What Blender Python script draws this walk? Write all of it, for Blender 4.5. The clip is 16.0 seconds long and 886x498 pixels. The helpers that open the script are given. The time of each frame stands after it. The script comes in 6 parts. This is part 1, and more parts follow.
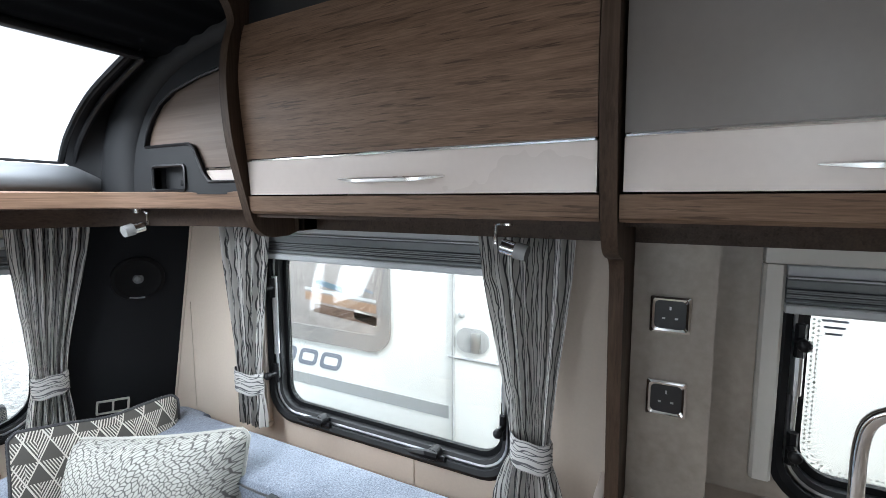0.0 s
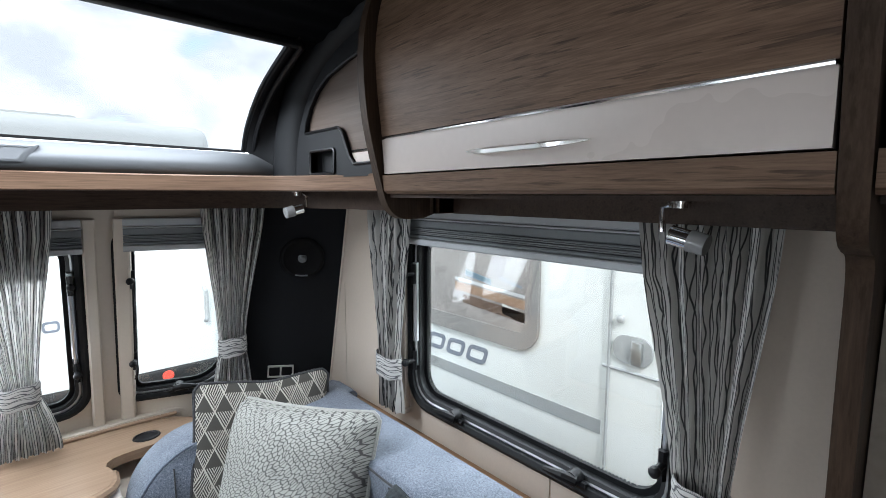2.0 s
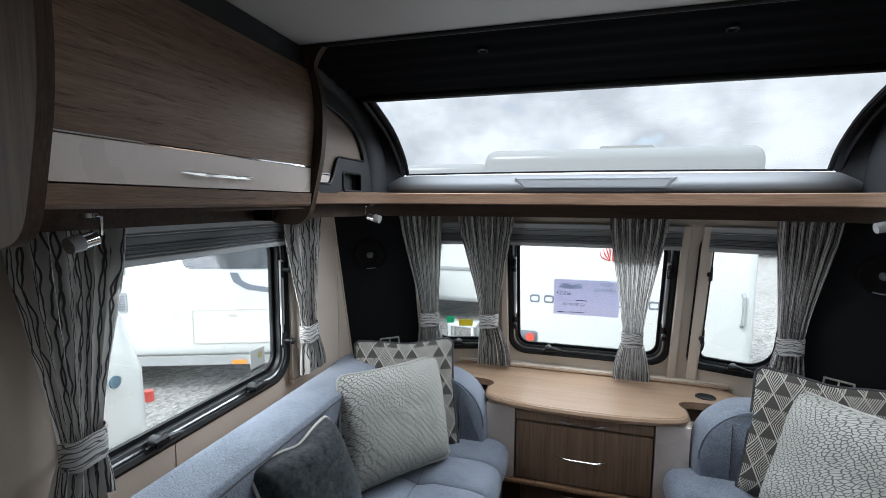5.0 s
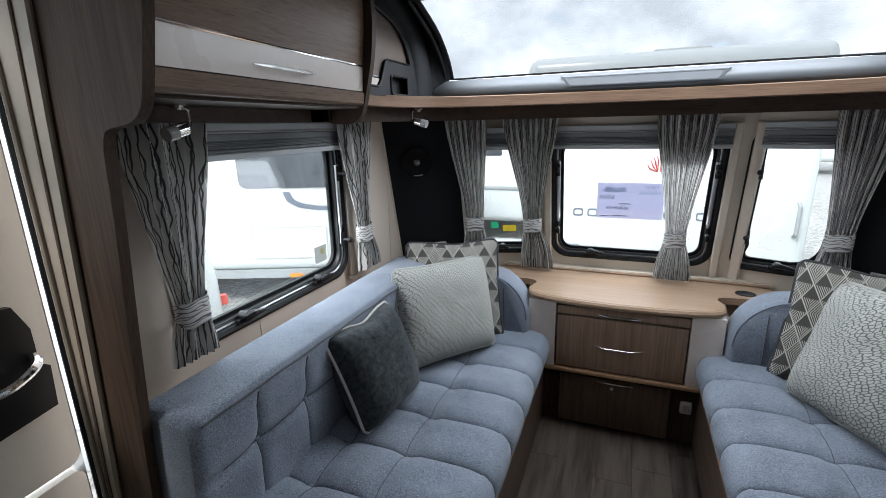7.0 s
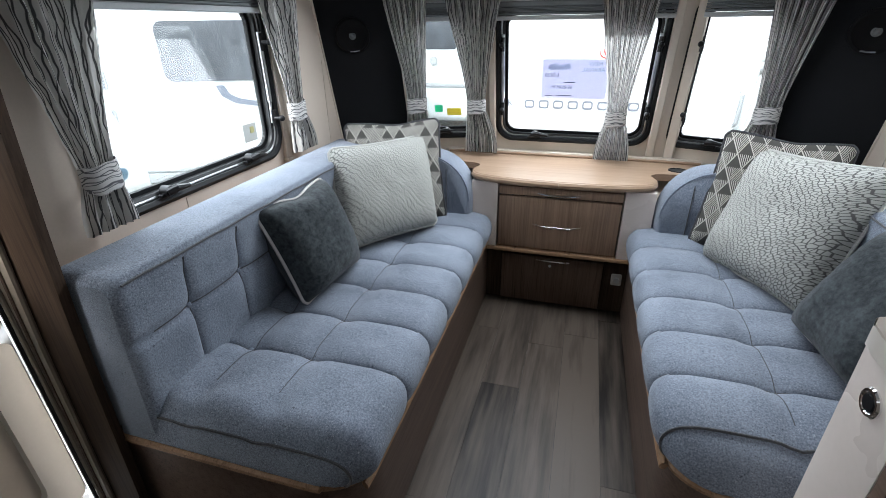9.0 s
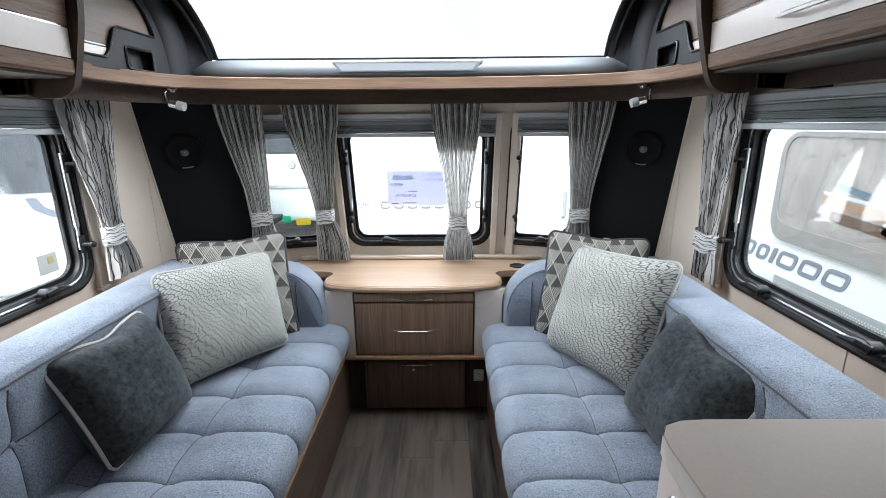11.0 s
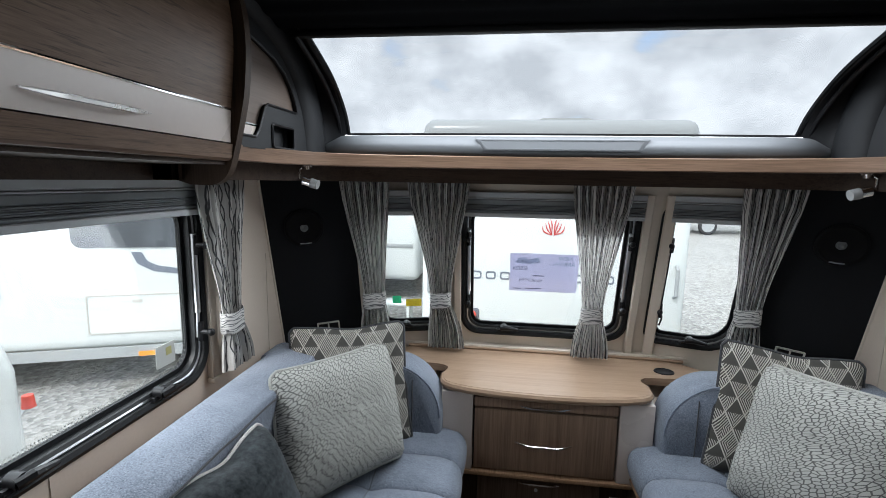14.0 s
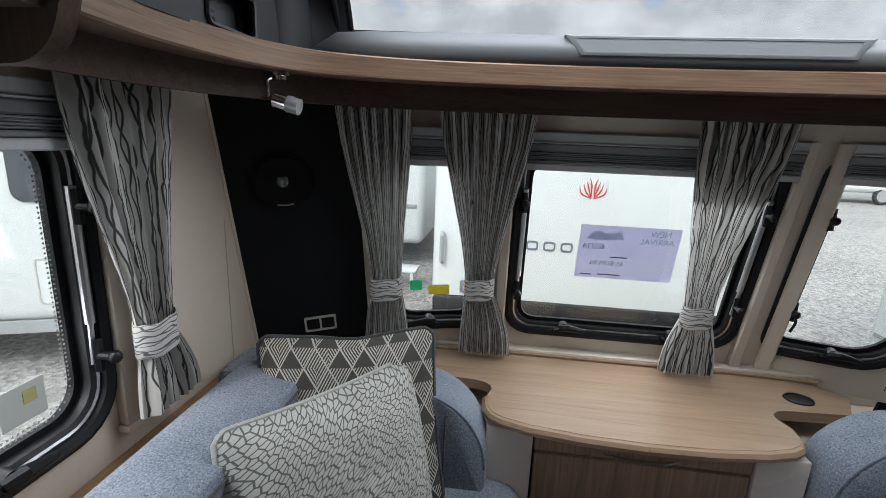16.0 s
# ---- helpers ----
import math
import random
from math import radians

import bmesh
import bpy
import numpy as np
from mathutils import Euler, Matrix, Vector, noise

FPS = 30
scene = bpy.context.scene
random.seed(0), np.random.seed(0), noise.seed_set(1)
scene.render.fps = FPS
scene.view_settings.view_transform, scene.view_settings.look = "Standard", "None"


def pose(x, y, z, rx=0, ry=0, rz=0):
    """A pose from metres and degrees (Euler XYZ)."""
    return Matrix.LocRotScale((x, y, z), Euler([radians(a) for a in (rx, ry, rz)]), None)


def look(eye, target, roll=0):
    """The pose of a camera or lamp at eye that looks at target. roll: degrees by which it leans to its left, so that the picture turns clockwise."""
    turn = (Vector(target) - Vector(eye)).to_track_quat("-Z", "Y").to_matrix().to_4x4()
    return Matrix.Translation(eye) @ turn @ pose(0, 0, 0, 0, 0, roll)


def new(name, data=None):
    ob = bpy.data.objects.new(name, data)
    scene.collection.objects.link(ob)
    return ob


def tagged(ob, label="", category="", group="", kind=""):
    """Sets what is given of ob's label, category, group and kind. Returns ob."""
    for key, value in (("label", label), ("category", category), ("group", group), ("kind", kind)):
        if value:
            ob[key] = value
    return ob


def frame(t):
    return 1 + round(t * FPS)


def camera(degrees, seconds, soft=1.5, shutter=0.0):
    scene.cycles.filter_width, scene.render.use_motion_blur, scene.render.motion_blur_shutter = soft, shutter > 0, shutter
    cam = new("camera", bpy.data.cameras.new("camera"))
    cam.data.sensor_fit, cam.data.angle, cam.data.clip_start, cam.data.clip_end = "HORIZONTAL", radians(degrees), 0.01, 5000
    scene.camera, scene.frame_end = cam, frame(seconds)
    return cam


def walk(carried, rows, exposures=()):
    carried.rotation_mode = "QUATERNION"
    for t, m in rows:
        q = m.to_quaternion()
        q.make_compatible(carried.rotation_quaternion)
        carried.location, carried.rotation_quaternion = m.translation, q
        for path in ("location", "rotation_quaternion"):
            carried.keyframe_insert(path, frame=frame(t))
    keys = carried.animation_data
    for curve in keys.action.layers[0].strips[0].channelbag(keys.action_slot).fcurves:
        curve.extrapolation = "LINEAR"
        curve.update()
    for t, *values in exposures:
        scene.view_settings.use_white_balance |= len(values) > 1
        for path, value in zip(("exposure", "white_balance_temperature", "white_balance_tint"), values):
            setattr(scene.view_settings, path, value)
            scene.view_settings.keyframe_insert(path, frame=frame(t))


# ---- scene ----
cam = camera(87.5, 16.0, soft=0.85)
# seconds, eye x y z, yaw, pitch, roll
ROWS = [
    (0.0, 0.1085, -1.4939, 1.5144, -62.20, -6.26, -0.08),
    (0.5, 0.1565, -1.4534, 1.5138, -58.58, -6.17, -0.29),
    (1.0, 0.2024, -1.3955, 1.5048, -55.00, -6.30, -0.20),
    (1.5, 0.2206, -1.3762, 1.4990, -49.96, -6.46, 0.02),
    (2.0, 0.2392, -1.4589, 1.4816, -42.30, -6.77, 0.14),
    (2.5, 0.2293, -1.5468, 1.4678, -32.27, -6.75, -0.08),
    (3.0, 0.1576, -1.5732, 1.4705, -21.45, -6.41, -0.71),
    (3.5, 0.0498, -1.6472, 1.4768, -11.23, -6.06, -1.13),
    (4.0, -0.0392, -1.7182, 1.4898, -1.20, -5.26, -0.55),
    (4.5, -0.0550, -1.7746, 1.4948, 9.51, -5.35, 0.00),
    (4.7, -0.0471, -1.8075, 1.4957, 13.56, -5.37, 0.37),
    (6.8, -0.0364, -1.9622, 1.4382, 21.71, -13.16, -1.00),
    (7.0, -0.0290, -1.9636, 1.4146, 21.68, -14.83, -1.27),
    (7.5, -0.0243, -1.9678, 1.3628, 21.39, -19.59, -1.26),
    (8.0, -0.0124, -1.9775, 1.3111, 21.23, -23.63, -1.66),
    (8.2, 0.0064, -1.9803, 1.3072, 21.38, -25.40, -1.84),
    (10.3, 0.1120, -1.9229, 1.2647, 2.52, -24.61, -0.04),
    (10.5, 0.1283, -1.9149, 1.2915, 1.06, -21.63, -0.24),
    (11.0, 0.1377, -1.9050, 1.3542, 0.38, -14.99, -0.44),
    (11.5, 0.1286, -1.8977, 1.4051, 1.00, -10.10, -0.67),
    (12.0, 0.1191, -1.8938, 1.4441, 2.16, -7.00, -0.99),
    (12.5, 0.1034, -1.8842, 1.4651, 3.32, -6.54, -0.12),
    (13.0, 0.0446, -1.8247, 1.4639, 4.22, -7.77, 1.25),
    (13.5, -0.0951, -1.7240, 1.4580, 6.14, -8.54, 0.94),
    (14.0, -0.1853, -1.6504, 1.4471, 7.47, -8.41, 1.03),
    (14.5, -0.2213, -1.5310, 1.4405, 8.95, -8.66, 1.19),
    (15.0, -0.2400, -1.4076, 1.4134, 10.38, -9.78, 1.50),
    (15.5, -0.3186, -1.2518, 1.3739, 9.51, -10.97, 1.65),
    (16.0, -0.4016, -1.0617, 1.3762, 6.89, -13.39, 2.35),
]
EXPOSURES = [(0.0, 3.05, 6050.0, 10.0), (1.0, 2.82, 6050.0, 10.0), (2.5, 2.5, 6050.0, 10.0), (3.5, 2.24, 6080.0, 10.0), (4.5, 2.17, 6080.0, 10.0), (7.0, 2.32, 6050.0, 10.0), (8.0, 2.6, 6050.0, 10.0), (10.5, 2.95, 6050.0, 10.0), (11.5, 2.8, 6050.0, 10.0), (12.5, 2.45, 6050.0, 10.0), (14.0, 2.10, 6150.0, 10.0), (16.0, 1.80, 6270.0, 10.0)]
walk(cam, [(t, pose(x, y, z, 0, 0, yaw) @ pose(0, 0, 0, 90 + pitch) @ pose(0, 0, 0, 0, 0, roll)) for t, x, y, z, yaw, pitch, roll in ROWS], EXPOSURES)

# ---- world, sun, exposure ----
world = bpy.data.worlds.new("sky")
scene.world = world
world.use_nodes = True
wt = world.node_tree
wt.nodes.clear()


def node(tree, kind, **inputs):
    n = tree.nodes.new(kind)
    for k, v in inputs.items():
        sock = n.inputs[int(k[1:])] if k[0] == "_" and k[1:].isdigit() else n.inputs[k.replace("_", " ")]
        if isinstance(v, bpy.types.NodeSocket):
            tree.links.new(v, sock)
        else:
            sock.default_value = v
    return n


SUN_EL, SUN_AZ = radians(42), radians(205)
sky = node(wt, "ShaderNodeTexSky")
sky.sky_type, sky.sun_disc, sky.sun_elevation, sky.sun_rotation = "NISHITA", False, SUN_EL, SUN_AZ
wc = node(wt, "ShaderNodeTexCoord")
wm = node(wt, "ShaderNodeMapping", Vector=wc.outputs["Generated"], Scale=(1.6, 1.6, 2.3))
wn = node(wt, "ShaderNodeTexNoise", Vector=wm.outputs[0], Scale=2.1, Detail=7.0, Roughness=0.58)
wr = node(wt, "ShaderNodeValToRGB", Fac=wn.outputs[0])
wr.color_ramp.elements[0].position, wr.color_ramp.elements[1].position = 0.26, 0.41
wn2 = node(wt, "ShaderNodeTexNoise", Vector=wm.outputs[0], Scale=4.2, Detail=8.0, Roughness=0.55)
wr2 = node(wt, "ShaderNodeValToRGB", Fac=wn2.outputs[0])
wr2.color_ramp.elements[0].position, wr2.color_ramp.elements[0].color = 0.38, (3.15, 3.3, 3.44, 1)
wr2.color_ramp.elements[1].position, wr2.color_ramp.elements[1].color = 0.62, (5.0, 5.15, 5.25, 1)
wx = node(wt, "ShaderNodeMix")
wx.data_type = "RGBA"
wt.links.new(wr.outputs[0], wx.inputs[0])
wt.links.new(sky.outputs[0], wx.inputs[6])
wt.links.new(wr2.outputs[0], wx.inputs[7])
wb = node(wt, "ShaderNodeBackground", Color=wx.outputs[2], Strength=0.145)
wo = node(wt, "ShaderNodeOutputWorld", Surface=wb.outputs[0])

sun = new("sun", bpy.data.lights.new("sun", "SUN"))
sun.data.energy, sun.data.angle, sun.data.color = 0.75, radians(12), (1.0, 0.96, 0.9)
sun.matrix_world = look((0, 0, 0), (-math.sin(SUN_AZ) * math.cos(SUN_EL), -math.cos(SUN_AZ) * math.cos(SUN_EL), -math.sin(SUN_EL)))


# added area lamp in an unseen ceiling opening, brightens the rear of the lounge
lamp = new("added_overhead_light", bpy.data.lights.new("added_overhead_light", "AREA"))
lamp.data.shape, lamp.data.size, lamp.data.size_y = "RECTANGLE", 0.68, 0.66
lamp.data.energy, lamp.data.color = 0.22, (0.93, 0.97, 1.0)
lamp.matrix_world = pose(0, -1.78, 1.955)


def daylight(name, at, towards, wide, high, watts):
    """The sky's light that comes in through a window opening."""
    d = new(name, bpy.data.lights.new(name, "AREA"))
    d.data.shape, d.data.size, d.data.size_y = "RECTANGLE", wide, high
    d.data.energy, d.data.color = watts, (0.94, 0.98, 1.0)
    d.matrix_world = look(at, Vector(at) + Vector(towards))


daylight("sunroof_daylight", (0, -0.125, 1.735), (0, -0.08, -1), 1.40, 0.40, 3.9)
daylight("east_window_daylight", (1.118, -0.75, 1.12), (-1, 0, -0.7), 0.66, 0.42, 0.38)
daylight("west_window_daylight", (-1.118, -0.75, 1.12), (1, 0, -0.5), 0.66, 0.42, 0.62)
daylight("door_window_daylight", (-1.165, -1.86, 1.435), (1, 0, 0.12), 0.42, 0.52, 0.20)
daylight("front_window_daylight", (0, 0.34, 1.05), (0, -1, -0.5), 0.58, 0.42, 0.6)


# ---- materials ----
def base_mat(name, rough=0.5, metal=0.0, spec=0.5):
    m = bpy.data.materials.new(name)
    m.use_nodes = True
    t = m.node_tree
    b = t.nodes["Principled BSDF"]
    b.inputs["Roughness"].default_value = rough
    b.inputs["Metallic"].default_value = metal
    b.inputs["Specular IOR Level"].default_value = spec
    return m, t, b


def ramp(t, fac, c0, c1, p0=0.3, p1=0.7):
    r = node(t, "ShaderNodeValToRGB", Fac=fac)
    r.color_ramp.elements[0].position, r.color_ramp.elements[0].color = p0, (*c0, 1)
    r.color_ramp.elements[1].position, r.color_ramp.elements[1].color = p1, (*c1, 1)
    return r


def coords(t, scale=(1, 1, 1), kind="Object", rot=(0, 0, 0)):
    c = node(t, "ShaderNodeTexCoord")
    return node(t, "ShaderNodeMapping", Vector=c.outputs[kind], Scale=scale, Rotation=rot).outputs[0]


def bump(t, b, height, strength, dist=0.002):
    n = node(t, "ShaderNodeBump", Height=height, Strength=strength, Distance=dist)
    t.links.new(n.outputs[0], b.inputs["Normal"])
    return n


def plain(name, color, rough=0.5, metal=0.0, var=0.12, grain=90.0, relief=0.15, spec=0.5, large=3.0):
    """Paint, plastic, rubber: colour with broad and fine variation and a fine relief."""
    m, t, b = base_mat(name, rough, metal, spec)
    v = coords(t)
    n1 = node(t, "ShaderNodeTexNoise", Vector=v, Scale=large, Detail=4.0)
    n2 = node(t, "ShaderNodeTexNoise", Vector=v, Scale=grain, Detail=3.0)
    s = node(t, "ShaderNodeMath", _0=n1.outputs[0], _1=n2.outputs[0])
    s.operation = "ADD"
    h = node(t, "ShaderNodeMath", _0=s.outputs[0], _1=0.5)
    h.operation = "MULTIPLY"
    r = ramp(t, h.outputs[0], [c * (1 - var) for c in color], [min(1, c * (1 + var)) for c in color])
    t.links.new(r.outputs[0], b.inputs["Base Color"])
    rr = node(t, "ShaderNodeMapRange", Value=n1.outputs[0], To_Min=max(0.02, rough * 0.85), To_Max=min(1, rough * 1.15))
    t.links.new(rr.outputs[0], b.inputs["Roughness"])
    if relief:
        bump(t, b, n2.outputs[0], relief, 0.0008)
    return m


def wood(name, dark, light, along="y", rough=0.4, fine=1.0, pore=0.7):
    """Laminate with long streaks of grain along one axis."""
    m, t, b = base_mat(name, rough, 0.0, 0.18)
    k = {"xy": (0.9, 0.9, 30), "x": (0.75, 26, 26), "y": (26, 0.75, 26), "z": (26, 26, 0.75)}[along]
    v0 = coords(t, tuple(c * 0.35 for c in k))
    warp = node(t, "ShaderNodeTexNoise", Vector=v0, Scale=1.0, Detail=3.0)
    v = coords(t, tuple(c * fine for c in k))
    soft = node(t, "ShaderNodeVectorMath", _0=warp.outputs["Color"], _1=(0.5, 0.5, 0.5))
    soft.operation = "MULTIPLY"
    add = node(t, "ShaderNodeVectorMath", _0=v, _1=soft.outputs[0])
    n1 = node(t, "ShaderNodeTexNoise", Vector=add.outputs[0], Scale=1.6, Detail=6.0, Roughness=0.62)
    v2 = coords(t, tuple(c * 7 * fine for c in k))
    n2 = node(t, "ShaderNodeTexNoise", Vector=v2, Scale=1.5, Detail=4.0, Roughness=0.6)
    mx = node(t, "ShaderNodeMath", _0=n1.outputs[0], _1=n2.outputs[0])
    mx.operation = "ADD"
    half = node(t, "ShaderNodeMath", _0=mx.outputs[0], _1=0.5)
    half.operation = "MULTIPLY"
    r = ramp(t, half.outputs[0], dark, light, 0.36, 0.62)
    v3 = coords(t, tuple(c * (3.4 if c > 2 else 4.0) * fine for c in k))
    n3 = node(t, "ShaderNodeTexNoise", Vector=v3, Scale=1.3, Detail=5.0, Roughness=0.55)
    pores = ramp(t, n3.outputs[0], (pore, pore * 0.98, pore * 0.96), (1, 1, 1), 0.36, 0.42)
    pm = node(t, "ShaderNodeMix", _0=1.0)
    pm.data_type, pm.blend_type = "RGBA", "MULTIPLY"
    t.links.new(r.outputs[0], pm.inputs[6])
    t.links.new(pores.outputs[0], pm.inputs[7])
    t.links.new(pm.outputs[2], b.inputs["Base Color"])
    bump(t, b, n2.outputs[0], 0.12, 0.0006)
    return m


WOOD = wood("locker_wood", (0.092, 0.054, 0.033), (0.185, 0.117, 0.076), "y", 0.5, 1.8, 0.55)
WOODX = wood("shelf_wood", (0.088, 0.053, 0.034), (0.168, 0.107, 0.072), "xy")
# brown wood darkened: the shade on boards facing away is in the colour
WOODZ = wood("shaded_upright_wood", (0.030, 0.0175, 0.011), (0.066, 0.042, 0.027), "z", 0.65)
DARKWOOD = wood("dark_wood", (0.075, 0.05, 0.038), (0.13, 0.09, 0.068), "x")
DARKWOODZ = wood("dark_wood_flap", (0.095, 0.063, 0.045), (0.16, 0.108, 0.078), "z")
DARKWOODY = wood("dark_wood_side", (0.075, 0.05, 0.038), (0.13, 0.09, 0.068), "y")
DRAWER = wood("drawer_wood", (0.185, 0.120, 0.079), (0.31, 0.208, 0.145), "z", 0.42, 0.6, 0.8)
TOPWOOD = wood("worktop_wood", (0.27, 0.180, 0.118), (0.365, 0.252, 0.172), "x", 0.4, 0.7, 0.9)
TRIMWOOD = wood("trim_wood", (0.22, 0.13, 0.07), (0.34, 0.21, 0.125), "y", 0.4)
WHITE = plain("cream_gloss", (0.56, 0.49, 0.445), 0.28, var=0.03, relief=0.02)
WALL = plain("beige_wall_board", (0.60, 0.515, 0.435), 0.55, var=0.04, grain=140, relief=0.12)
FRAME = plain("beige_plastic", (0.58, 0.51, 0.43), 0.4, var=0.03, relief=0.03)
BLACKCLOTH = plain("black_cloth_panel", (0.010, 0.0108, 0.0125), 0.9, var=0.25, grain=400, relief=0.35, spec=0.2)
HEADLINER = plain("black_blind_fabric", (0.004, 0.0045, 0.0055), 0.95, var=0.25, grain=300, relief=0.3, spec=0.06)
GREY = plain("dark_grey_plastic", (0.0085, 0.0092, 0.0105), 0.65, var=0.08, grain=500, relief=0.25, spec=0.28)
PAD = plain("grey_padded_vinyl", (0.075, 0.079, 0.085), 0.65, var=0.06, grain=600, relief=0.3)
DARKGREY = plain("charcoal_plastic", (0.008, 0.0085, 0.0095), 0.5, var=0.1, grain=500, relief=0.2)
BLACK = plain("black_plastic", (0.006, 0.006, 0.007), 0.4, var=0.15, relief=0.05, spec=0.3)
RUBBER = plain("black_rubber", (0.006, 0.0065, 0.0075), 0.5, var=0.15, relief=0.1, spec=0.25)
BLINDGREY = plain("grey_blind_cassette", (0.42, 0.435, 0.445), 0.4, var=0.05, relief=0.03)
BLINDDARK = plain("dark_pleated_blind", (0.165, 0.177, 0.183), 0.7, var=0.08, relief=0.1)
BLINDPALE = plain("pale_blind_rail", (0.52, 0.50, 0.46), 0.4, var=0.03, relief=0.02)
CHROME = plain("chrome", (0.84, 0.84, 0.85), 0.11, 1.0, var=0.02, relief=0.02)
SATIN = plain("satin_chrome", (0.86, 0.86, 0.85), 0.27, 1.0, var=0.02, relief=0.02)
STEEL = plain("brushed_aluminium", (0.55, 0.56, 0.57), 0.3, 1.0, var=0.05, relief=0.08)
TAUPE = plain("taupe_splashback", (0.30, 0.26, 0.222), 0.4, var=0.18, grain=60, relief=0.05, large=14.0)
TAUPEDOOR = plain("taupe_locker_door", (0.14, 0.121, 0.106), 0.33, var=0.04, relief=0.02)
COUNTER = plain("kitchen_worktop", (0.40, 0.332, 0.28), 0.55, var=0.05, grain=220, relief=0.03)
CEIL = plain("ceiling_board", (0.56, 0.55, 0.53), 0.6, var=0.02, relief=0.08)
CREAMDOOR = plain("cream_door_moulding", (0.66, 0.62, 0.56), 0.45, var=0.03, relief=0.05)
VANWHITE = plain("white_caravan_panel", (0.68, 0.71, 0.705), 0.22, var=0.015, relief=0.02)
VANGREY = plain("grey_caravan_graphic", (0.16, 0.18, 0.22), 0.3, var=0.04, relief=0.0)
VANPALE = plain("pale_caravan_trim", (0.34, 0.355, 0.36), 0.3, var=0.03, relief=0.0)
# pale base colour includes the smoky reflection on the glass
VANDARK = plain("smoked_reflection_window", (0.24, 0.225, 0.215), 0.22, var=0.3, relief=0.0, large=5.0)
TYRE = plain("tyre_rubber", (0.03, 0.03, 0.032), 0.8, var=0.2, relief=0.3)
RED = plain("red_graphic", (0.55, 0.05, 0.04), 0.4, var=0.05, relief=0.0)
REDPLASTIC = plain("red_plastic_cap", (0.75, 0.09, 0.06), 0.35, var=0.05, relief=0.0)
ORANGE = plain("amber_lamp", (0.85, 0.30, 0.03), 0.2, var=0.05, relief=0.0)
YELLOW = plain("yellow_plate", (0.72, 0.62, 0.09), 0.4, var=0.05, relief=0.0)
GREEN = plain("green_tag", (0.10, 0.62, 0.38), 0.4, var=0.05, relief=0.0)
PAPER = plain("lilac_paper", (0.74, 0.73, 0.86), 0.7, var=0.03, relief=0.05)
INK = plain("ink", (0.10, 0.12, 0.20), 0.6, var=0.05, relief=0.0)
INKTEAL = plain("teal_ink", (0.30, 0.42, 0.50), 0.6, var=0.05, relief=0.0)
LENS = plain("frosted_lamp_glass", (0.26, 0.26, 0.26), 0.08, var=0.03, relief=0.0)
SOCKETFACE = plain("socket_face", (0.02, 0.02, 0.022), 0.3, var=0.1, relief=0.0)
LABEL = plain("pale_label", (0.48, 0.49, 0.46), 0.5, var=0.03, relief=0.0)


def fabric(name, dark, light, weave=900.0, speck=260.0, rough=0.9):
    m, t, b = base_mat(name, rough, 0, 0.25)
    v = coords(t)
    n1 = node(t, "ShaderNodeTexNoise", Vector=v, Scale=speck, Detail=3.0, Roughness=0.7)
    n2 = node(t, "ShaderNodeTexNoise", Vector=v, Scale=7.0, Detail=3.0)
    s = node(t, "ShaderNodeMath", _0=n1.outputs[0], _1=0.72)
    s.operation = "MULTIPLY"
    s2 = node(t, "ShaderNodeMath", _0=n2.outputs[0], _1=0.28)
    s2.operation = "MULTIPLY"
    a = node(t, "ShaderNodeMath", _0=s.outputs[0], _1=s2.outputs[0])
    r = ramp(t, a.outputs[0], dark, light, 0.36, 0.64)
    t.links.new(r.outputs[0], b.inputs["Base Color"])
    b.inputs["Sheen Weight"].default_value = 0.35
    b.inputs["Sheen Roughness"].default_value = 0.5
    w = node(t, "ShaderNodeTexNoise", Vector=v, Scale=weave, Detail=2.0)
    bump(t, b, w.outputs[0], 0.35, 0.0012)
    return m


SEAT = fabric("blue_grey_weave", (0.085, 0.100, 0.130), (0.27, 0.302, 0.36))
SEAT.node_tree.nodes["Principled BSDF"].inputs["Sheen Weight"].default_value = 0.15


def flecks(m, color, scale, lo, hi):
    """Scattered pale flecks of yarn over a cloth."""
    t = m.node_tree
    b = t.nodes["Principled BSDF"]
    src = b.inputs["Base Color"].links[0].from_socket
    n = node(t, "ShaderNodeTexNoise", Vector=coords(t), Scale=scale, Detail=1.0)
    f = ramp(t, n.outputs[0], (0, 0, 0), (1, 1, 1), lo, hi)
    mx = node(t, "ShaderNodeMix")
    mx.data_type = "RGBA"
    t.links.new(f.outputs[0], mx.inputs[0])
    t.links.new(src, mx.inputs[6])
    mx.inputs[7].default_value = (*color, 1)
    t.links.new(mx.outputs[2], b.inputs["Base Color"])


flecks(SEAT, (0.34, 0.365, 0.41), 210.0, 0.69, 0.76)
flecks(SEAT, (0.06, 0.07, 0.09), 160.0, 0.69, 0.77)
VELVET = fabric("charcoal_velvet", (0.008, 0.011, 0.013), (0.048, 0.056, 0.060), 500, 60)
VELVET.node_tree.nodes["Principled BSDF"].inputs["Sheen Weight"].default_value = 0.12
PIPINGGREY = fabric("grey_piping", (0.40, 0.37, 0.36), (0.55, 0.51, 0.50))
PIPINGLEAF = fabric("cream_piping", (0.30, 0.30, 0.28), (0.46, 0.455, 0.42))
PIPINGDARK = fabric("dark_piping", (0.03, 0.03, 0.034), (0.07, 0.07, 0.075))
PIPINGBLUE = fabric("blue_piping", (0.10, 0.12, 0.16), (0.20, 0.23, 0.29))


